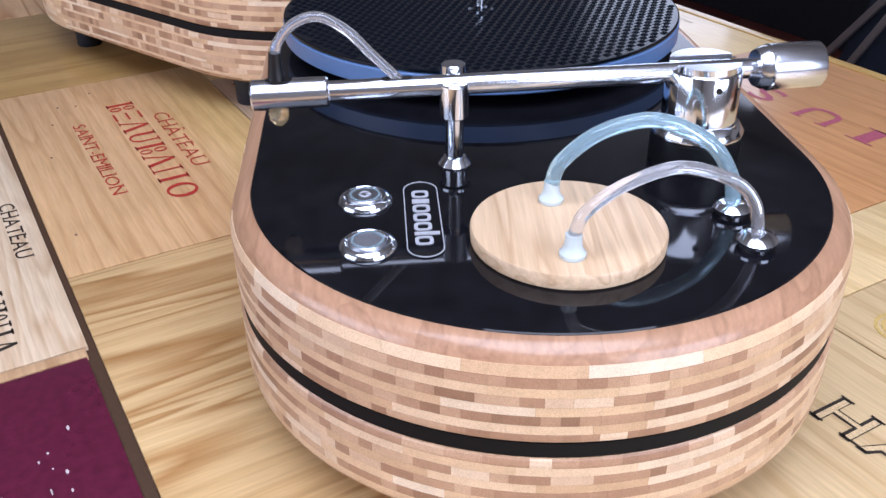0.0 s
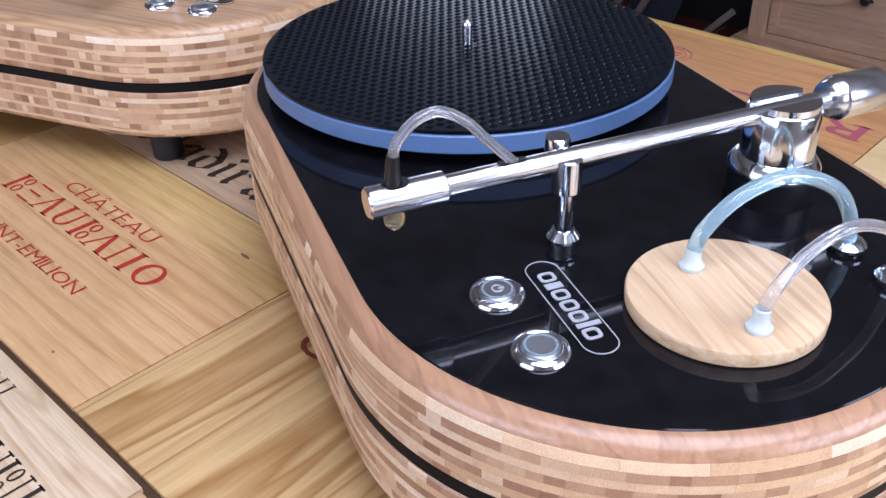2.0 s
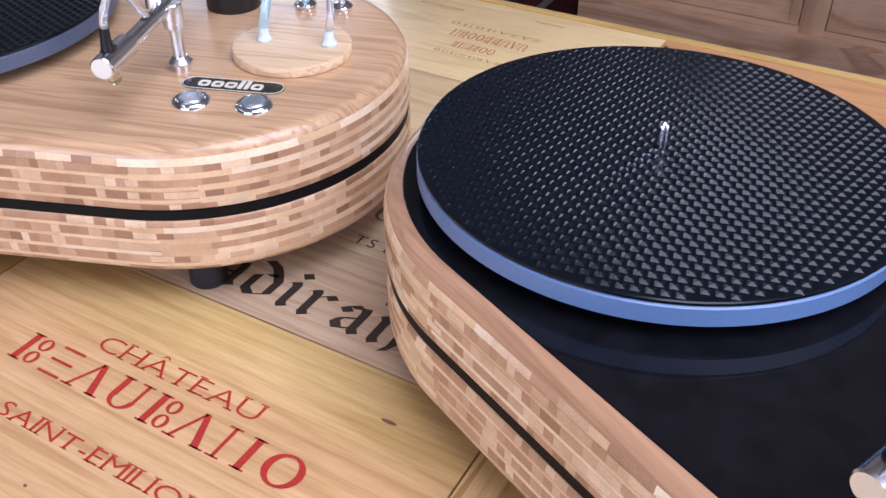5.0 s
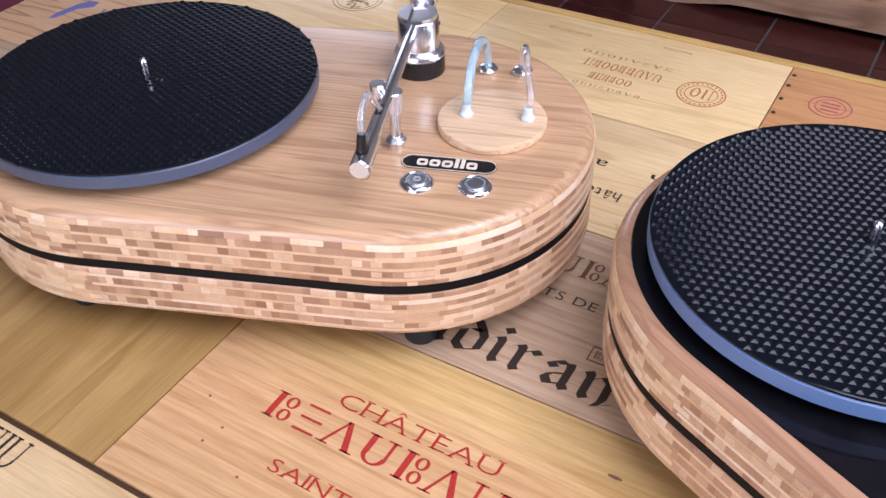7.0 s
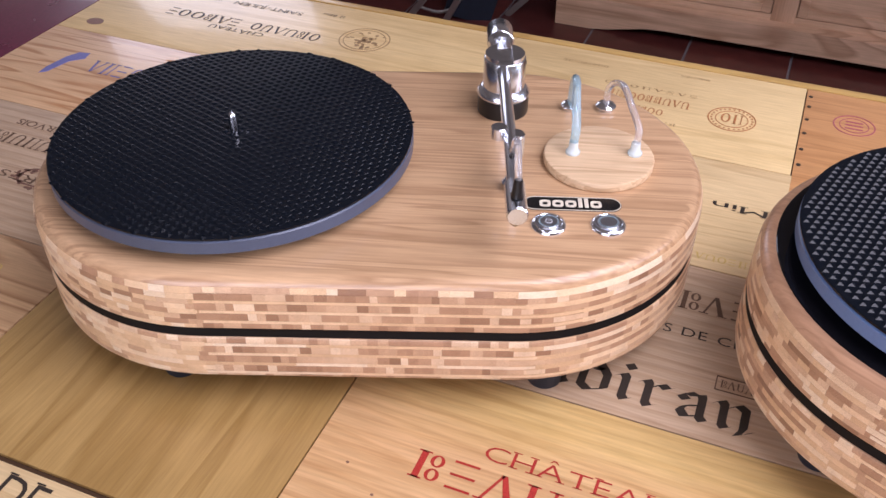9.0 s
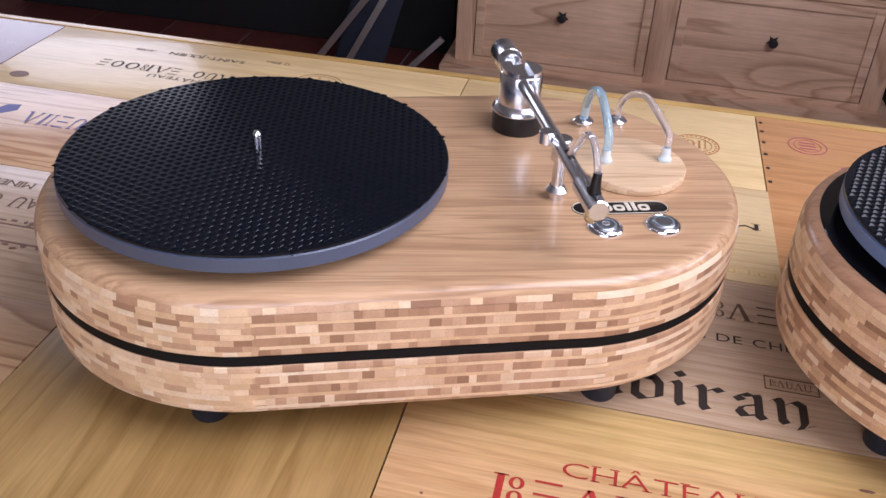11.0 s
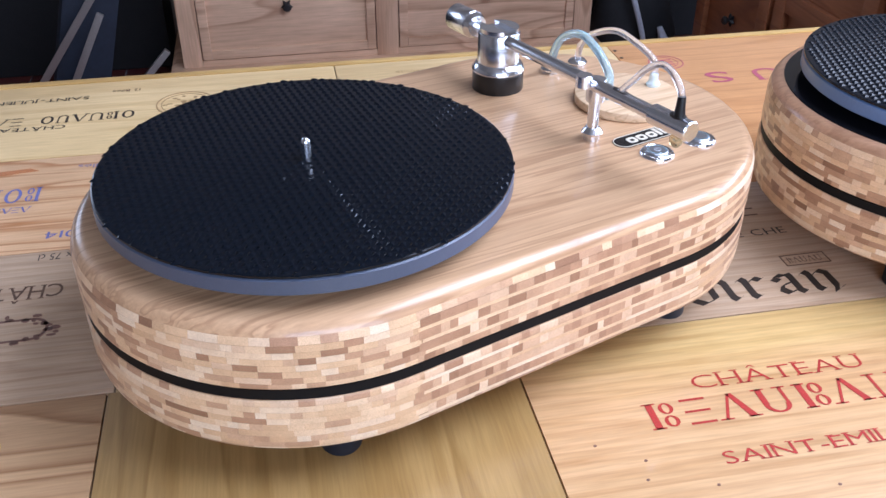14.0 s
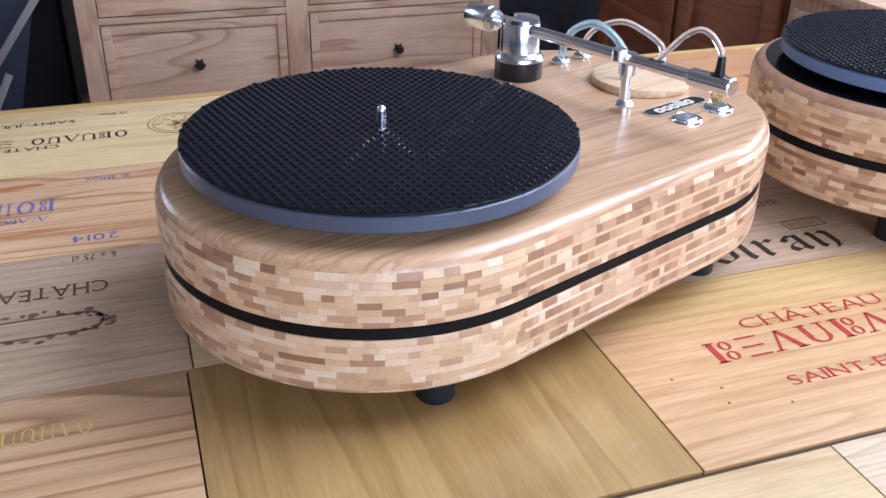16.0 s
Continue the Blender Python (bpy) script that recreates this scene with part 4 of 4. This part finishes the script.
def mark_shape(count, seed, gap=0.16, kinds=None):
    """A row of plain shapes in the weight of serif print (posts, wedges, loops, cups, stacked bars), for a word that is not lettered."""
    rng = random.Random(seed)
    v, f, x = [], [], 0.0
    for i in range(count):
        w, kind = rng.uniform(0.62, 0.78), kinds[i] if kinds else rng.randrange(6)
        if kind == 0:  # two posts
            rect(v, f, x + 0.08, 0.0, x + 0.15, 1.0)
            rect(v, f, x + w - 0.22, 0.0, x + w - 0.08, 1.0)
        elif kind == 1:  # wedge
            b = len(v)
            v += [(x, 0.0), (x + 0.07, 0.0), (x + w / 2 + 0.02, 1.0), (x + w / 2 - 0.04, 1.0), (x + w - 0.16, 0.0), (x + w, 0.0), (x + w / 2 + 0.06, 1.0), (x + w / 2 - 0.06, 1.0)]
            f += [(b, b + 1, b + 2, b + 3), (b + 4, b + 5, b + 6, b + 7)]
        elif kind == 2:  # loop
            ring_arc(v, f, x + w / 2, 0.5, w / 2, 0.5, 0, 360, 0.14, 18)
        elif kind == 3:  # cup
            ring_arc(v, f, x + w / 2, 0.34, w / 2 - 0.04, 0.34, 180, 360, 0.11)
            rect(v, f, x + 0.04, 0.34, x + 0.17, 1.0)
            rect(v, f, x + w - 0.12, 0.34, x + w - 0.05, 1.0)
        else:  # post with short bars, or with a loop at its head
            w *= 0.88
            if kind == 4:
                for y0, y1 in ((0.0, 0.08), (0.46, 0.54), (0.92, 1.0)):
                    rect(v, f, x + 0.04, y0, x + w, y1)
            else:
                rect(v, f, x + 0.08, 0.0, x + 0.22, 1.0)
                for cy in (0.25, 0.75):
                    ring_arc(v, f, x + w / 2 + 0.17, cy, 0.15, 0.22, 0, 360, 0.08, 14)
        for m in {0: (0.11, w - 0.15), 1: (0.04, w - 0.06), 5: (0.15,)}.get(kind, ()):
            rect(v, f, x + m - 0.14, 0.0, x + m + 0.14, 0.05)
        for m in {0: (0.11, w - 0.15), 3: (0.10, w - 0.10), 5: (0.15,)}.get(kind, ()):
            rect(v, f, x + m - 0.14, 0.95, x + m + 0.14, 1.0)
        x += w + gap
    return v, f, x - gap


STEM = [(-0.05, 0.55), (0.02, 0.62), (0.07, 0.54), (0.07, 0.10), (0.12, 0.02), (0.19, 0.08)]
BROAD = {  # pen strokes of broken letters, and the width of each
    "M": (0.88, ([(0.02, 0.10), (0.10, 0.02), (0.18, 0.14), (0.18, 0.78), (0.06, 0.86)], [(0.18, 0.80), (0.30, 0.92), (0.42, 0.80), (0.42, 0.10), (0.48, 0.02)], [(0.42, 0.80), (0.56, 0.92), (0.70, 0.80), (0.70, 0.10), (0.76, 0.02), (0.84, 0.08)])),
    "a": (0.50, ([(0.02, 0.50), (0.12, 0.60), (0.20, 0.56), (0.30, 0.60), (0.32, 0.52), (0.32, 0.10), (0.38, 0.02), (0.46, 0.08)], [(0.30, 0.36), (0.10, 0.28), (0.04, 0.16), (0.12, 0.04), (0.30, 0.12)], [(0.02, 0.50), (0.10, 0.42)])),
    "d": (0.52, ([(0.18, 0.58), (0.04, 0.48), (0.04, 0.12), (0.16, 0.01), (0.38, 0.12), (0.38, 0.46), (0.30, 0.60), (0.18, 0.76), (0.0, 0.86)], [(0.18, 0.58), (0.30, 0.56)])),
    "i": (0.28, (STEM, [(0.05, 0.88), (0.13, 0.77)])),
    "r": (0.46, (STEM, [(0.10, 0.46), (0.24, 0.60), (0.33, 0.52), (0.40, 0.58)])),
    "n": (0.54, (STEM, [(0.10, 0.46), (0.26, 0.61), (0.37, 0.52), (0.37, 0.10), (0.30, -0.06), (0.42, 0.02), (0.48, 0.08)]))}


def broad_pen(text, gap=0.06, nib=(0.060, 0.044)):
    """A word in broken letters, drawn with a slanted broad pen."""
    v, f, x = [], [], 0.0
    for ch in text:
        wide, strokes = BROAD[ch]
        for line in strokes:
            b = len(v)
            for px, py in line:
                v += [(x + px - nib[0], py - nib[1]), (x + px + nib[0], py + nib[1])]
            f += [(b + 2 * i, b + 2 * i + 1, b + 2 * i + 3, b + 2 * i + 2) for i in range(len(line) - 1)]
        x += wide + gap
    return v, f, x - gap


def lay(key, shape, base_x, y_from, y_to, cap, ink, down=True, lift=0.00035):
    """Prints a word on a panel: from y_from to y_to along its foot at base_x, cap high."""
    v, f, wide = shape
    k = abs(y_to - y_from) / wide
    if down:
        pts = [(base_x + y * cap, y_from - x * k, lift) for x, y in v]
    else:
        pts = [(base_x - y * cap, y_from + x * k, lift) for x, y in v]
    me = bpy.data.meshes.new("lettering")
    me.from_pydata(pts, [], f)
    me.materials.append(INKS[ink])
    ob = new("lettering", me)
    ob.parent = PANELS[key]
    return ob


def printed(key, bm, ink, name="printed_mark"):
    return part(name, bm, INKS[ink], PANELS[key])


def band(key, cx, cy, rx, ry, thick, ink, n=40):
    outer = [(cx + rx * math.cos(a), cy + ry * math.sin(a)) for a in (2 * math.pi * i / n for i in range(n))]
    inner = [(cx + (rx - thick) * math.cos(a), cy + (ry - thick) * math.sin(a)) for a in (2 * math.pi * i / n for i in range(n))]
    return printed(key, frame_band(outer, inner, 0.0, 0.0004), ink)


def spot(key, cx, cy, rx, ry, ink, name="printed_mark", n=20):
    return printed(key, prism([(cx + rx * math.cos(a), cy + ry * math.sin(a)) for a in (2 * math.pi * i / n for i in range(n))], 0.0, 0.0004), ink, name)


lay("beau", word_shape("CHÂTEAU", -0.012), 0.137, 0.836, 0.694, 0.0155, "red")
lay("beau", mark_shape(8, 4, 0.17, (5, 4, 1, 3, 5, 1, 0, 2)), 0.1015, 0.884, 0.639, 0.0265, "red")
lay("beau", word_shape("SAINT-EMILION", -0.006), 0.061, 0.846, 0.673, 0.0125, "red")
lay("madiran", broad_pen("Madiran"), 0.2365, 0.876, 0.646, 0.048, "black")
lay("madiran", word_shape("TS DE CHE", 0.0, False, 0.22), 0.331, 0.751, 0.655, 0.0115, "black")
lay("madiran", mark_shape(4, 8), 0.367, 0.757, 0.667, 0.026, "brown")
printed("madiran", frame_band([(0.277, 0.684), (0.277, 0.640), (0.294, 0.640), (0.294, 0.684)], [(0.278, 0.683), (0.278, 0.641), (0.293, 0.641), (0.293, 0.683)], 0, 0.0004), "brown")
lay("madiran", mark_shape(5, 18), 0.281, 0.680, 0.646, 0.009, "brown")
lay("smith", word_shape("S DE"), -0.036, 1.187, 1.118, 0.027, "black")
lay("smith", mark_shape(5, 3, 0.10), -0.036, 1.088, 1.015, 0.027, "black")
lay("white", word_shape("CHATEAU"), -0.026, 0.704, 0.604, 0.0125, "black")
lay("white", mark_shape(7, 6, 0.12), -0.068, 0.625, 0.484, 0.026, "black")
lay("front_yellow", word_shape("C", 0.01), 0.136, 0.503, 0.478, 0.024, "maroon")
lay("front_yellow", mark_shape(6, 7), 0.136, 0.468, 0.36, 0.024, "maroon")
lay("coarse", mark_shape(8, 9), 0.180, 1.340, 1.432, 0.016, "gold", False)
lay("minervois", word_shape("6 x 75 cl", 0.0, False), 0.4265, 1.318, 1.356, 0.0115, "black", False)
lay("minervois", word_shape("CHÂTEAU"), 0.375, 1.326, 1.430, 0.0205, "brown", False)
lay("minervois", mark_shape(6, 10), 0.375, 1.444, 1.560, 0.0205, "brown", False)
lay("minervois", word_shape("MINERVOIS"), 0.404, 1.428, 1.522, 0.0115, "brown", False)
lay("minervois", word_shape("RES"), 0.311, 1.415, 1.464, 0.0125, "brown", False)
# scroll-shaped ornament with a bare field
field = [(0.3105 + y, 1.385 + x) for x, y in capsule(0.105, 0.026)]
printed("minervois", frame_band([(0.3105 + y * 1.18, 1.385 + x * 1.05) for x, y in capsule(0.105, 0.026)], field, 0, 0.0004), "brand")
rng = random.Random(31)
for i in range(46):
    a = 2 * math.pi * i / 46
    x, y = 0.3105 + 0.020 * math.sin(a) + rng.uniform(-0.004, 0.004), 1.385 + 0.058 * math.cos(a) + rng.uniform(-0.006, 0.006)
    spot("minervois", x, y, rng.uniform(0.0012, 0.0032), rng.uniform(0.0016, 0.0045), "brand", n=9)
lay("blue_print", mark_shape(8, 12, 0.2), 0.562, 1.374, 1.536, 0.030, "blue", False)
lay("blue_print", mark_shape(6, 22, 0.05), 0.522, 1.380, 1.435, 0.011, "blue", False)
lay("blue_print", word_shape("2014", 0.0, False), 0.467, 1.314, 1.357, 0.0135, "blue", False)
lay("blue_print", word_shape("6 Blles", -0.01, False), 0.606, 1.300, 1.345, 0.009, "blue", False)
printed("blue_print", prism([(0.575, 1.560), (0.560, 1.556), (0.545, 1.571), (0.512, 1.578), (0.505, 1.586), (0.522, 1.588), (0.555, 1.583), (0.572, 1.575)], 0, 0.0004), "blue")
printed("blue_print", prism([(0.600, 1.385), (0.607, 1.395), (0.604, 1.43), (0.598, 1.455), (0.596, 1.42)], 0, 0.0004), "orange")
lay("crest", mark_shape(6, 13, 0.16, (2, 5, 3, 1, 3, 2)), 0.744, 1.297, 1.405, 0.0215, "black", False)
lay("crest", mark_shape(6, 14, 0.16, (4, 1, 5, 2, 2, 4)), 0.744, 1.425, 1.545, 0.0215, "black", False)
lay("crest", word_shape("CHÂTEAU"), 0.716, 1.374, 1.461, 0.0100, "black", False)
lay("crest", word_shape("SAINT-JULIEN"), 0.798, 1.357, 1.470, 0.0100, "black", False)
lay("crest", mark_shape(5, 15, 0.05), 0.796, 1.492, 1.522, 0.007, "brown", False)
lay("crest", word_shape("12 Blles", 0.0, False), 0.811, 1.296, 1.330, 0.0075, "brown", False)
band("crest", 0.753, 1.237, 0.036, 0.036, 0.0015, "faint")
band("crest", 0.753, 1.237, 0.030, 0.030, 0.001, "faint")
for i in range(40):
    a, r = rng.uniform(0, 6.28), rng.uniform(0, 0.028)
    spot("crest", 0.753 + r * math.cos(a), 1.237 + r * math.sin(a), rng.uniform(0.001, 0.0035), rng.uniform(0.001, 0.004), "faint", n=8)
lay("ballan", mark_shape(9, 16), 0.748, 0.788, 0.886, 0.0175, "orange", False)
lay("ballan", mark_shape(6, 17), 0.718, 0.815, 0.868, 0.0150, "orange", False)
lay("ballan", mark_shape(8, 19, 0.3), 0.768, 0.782, 0.900, 0.0070, "faint", False)
lay("ballan", mark_shape(8, 20, 0.3), 0.690, 0.795, 0.880, 0.0060, "faint", False)
lay("ballan", mark_shape(9, 21, 0.1), 0.818, 0.775, 0.812, 0.0055, "faint", False)
lay("ballan", mark_shape(9, 23, 0.2), 0.806, 0.905, 0.965, 0.0060, "faint", False)
band("ballan", 0.728, 0.735, 0.0285, 0.0285, 0.0014, "orange")
band("ballan", 0.728, 0.735, 0.0195, 0.0195, 0.0009, "orange")
for i in range(26):
    a = 2 * math.pi * i / 26
    spot("ballan", 0.728 + 0.024 * math.cos(a), 0.735 + 0.024 * math.sin(a), 0.0014, 0.0014, "orange", n=7)
lay("ballan", mark_shape(2, 25), 0.740, 0.722, 0.748, 0.022, "orange", False)
for x in (0.822, 0.795, 0.762, 0.728, 0.690, 0.655):
    spot("nails", x, 0.6515, 0.0030, 0.0026, "black", "nail_hole", 10)
band("nails", 0.768, 0.598, 0.024, 0.024, 0.0014, "pink")
band("nails", 0.768, 0.598, 0.017, 0.017, 0.0010, "pink")
for k in (-0.008, 0.0, 0.008):
    printed("nails", prism([(0.769 + k, 0.588), (0.769 + k, 0.608), (0.7665 + k, 0.608), (0.7665 + k, 0.588)], 0, 0.0004), "pink")
for letter, ya, yb in (("R", 0.347, 0.392), ("I", 0.413, 0.428), ("U", 0.460, 0.500), ("S", 0.533, 0.566)):
    lay("nails", word_shape(letter, 0.005), 0.722, ya, yb, 0.036, "pink", False)
lay("emin", word_shape("Min", 0.0), 0.549, 0.672, 0.728, 0.013, "black", False)
lay("emin", word_shape("hâteau", 0.0), 0.502, 0.742, 0.80, 0.016, "black", False)
lay("emin", word_shape("a", 0.0), 0.549, 0.776, 0.790, 0.016, "black", False)
lay("emin", mark_shape(7, 27), 0.455, 0.66, 0.73, 0.010, "gold", False)
lay("outlined", word_shape("HA", 0.03), 0.343, 0.181, 0.117, 0.029, "black", lift=0.0004)
lay("outlined", word_shape("HA", -0.004, False, 0.21), 0.344, 0.1785, 0.1195, 0.027, "bare", lift=0.0007)
for r in (0.019, 0.0145):
    band("rings", 0.462, 0.206, r, r, 0.0022, "gold")
spot("crest", 0.66, 1.620, 0.010, 0.013, "brand", "knot")
spot("beau", 0.180, 0.619, 0.0015, 0.006, "brand", "knot", 8)
for x, y in ((0.075, 0.90), (0.058, 0.905), (0.045, 0.86), (0.03, 0.78), (0.095, 0.93), (0.02, 0.62)):
    spot("beau", x, y, 0.0011, 0.0013, "brand", "nail_hole", 8)
for i in range(15):
    x, y = -0.06 + rng.gauss(0, 0.018), 0.352 + rng.gauss(0, 0.018)
    if -0.2 < x < 0 and 0.06 < y < 0.44:
        spot("burgundy_side", x, y, rng.uniform(0.0003, 0.001), rng.uniform(0.0006, 0.003), "chip", "paint_chip", 6)
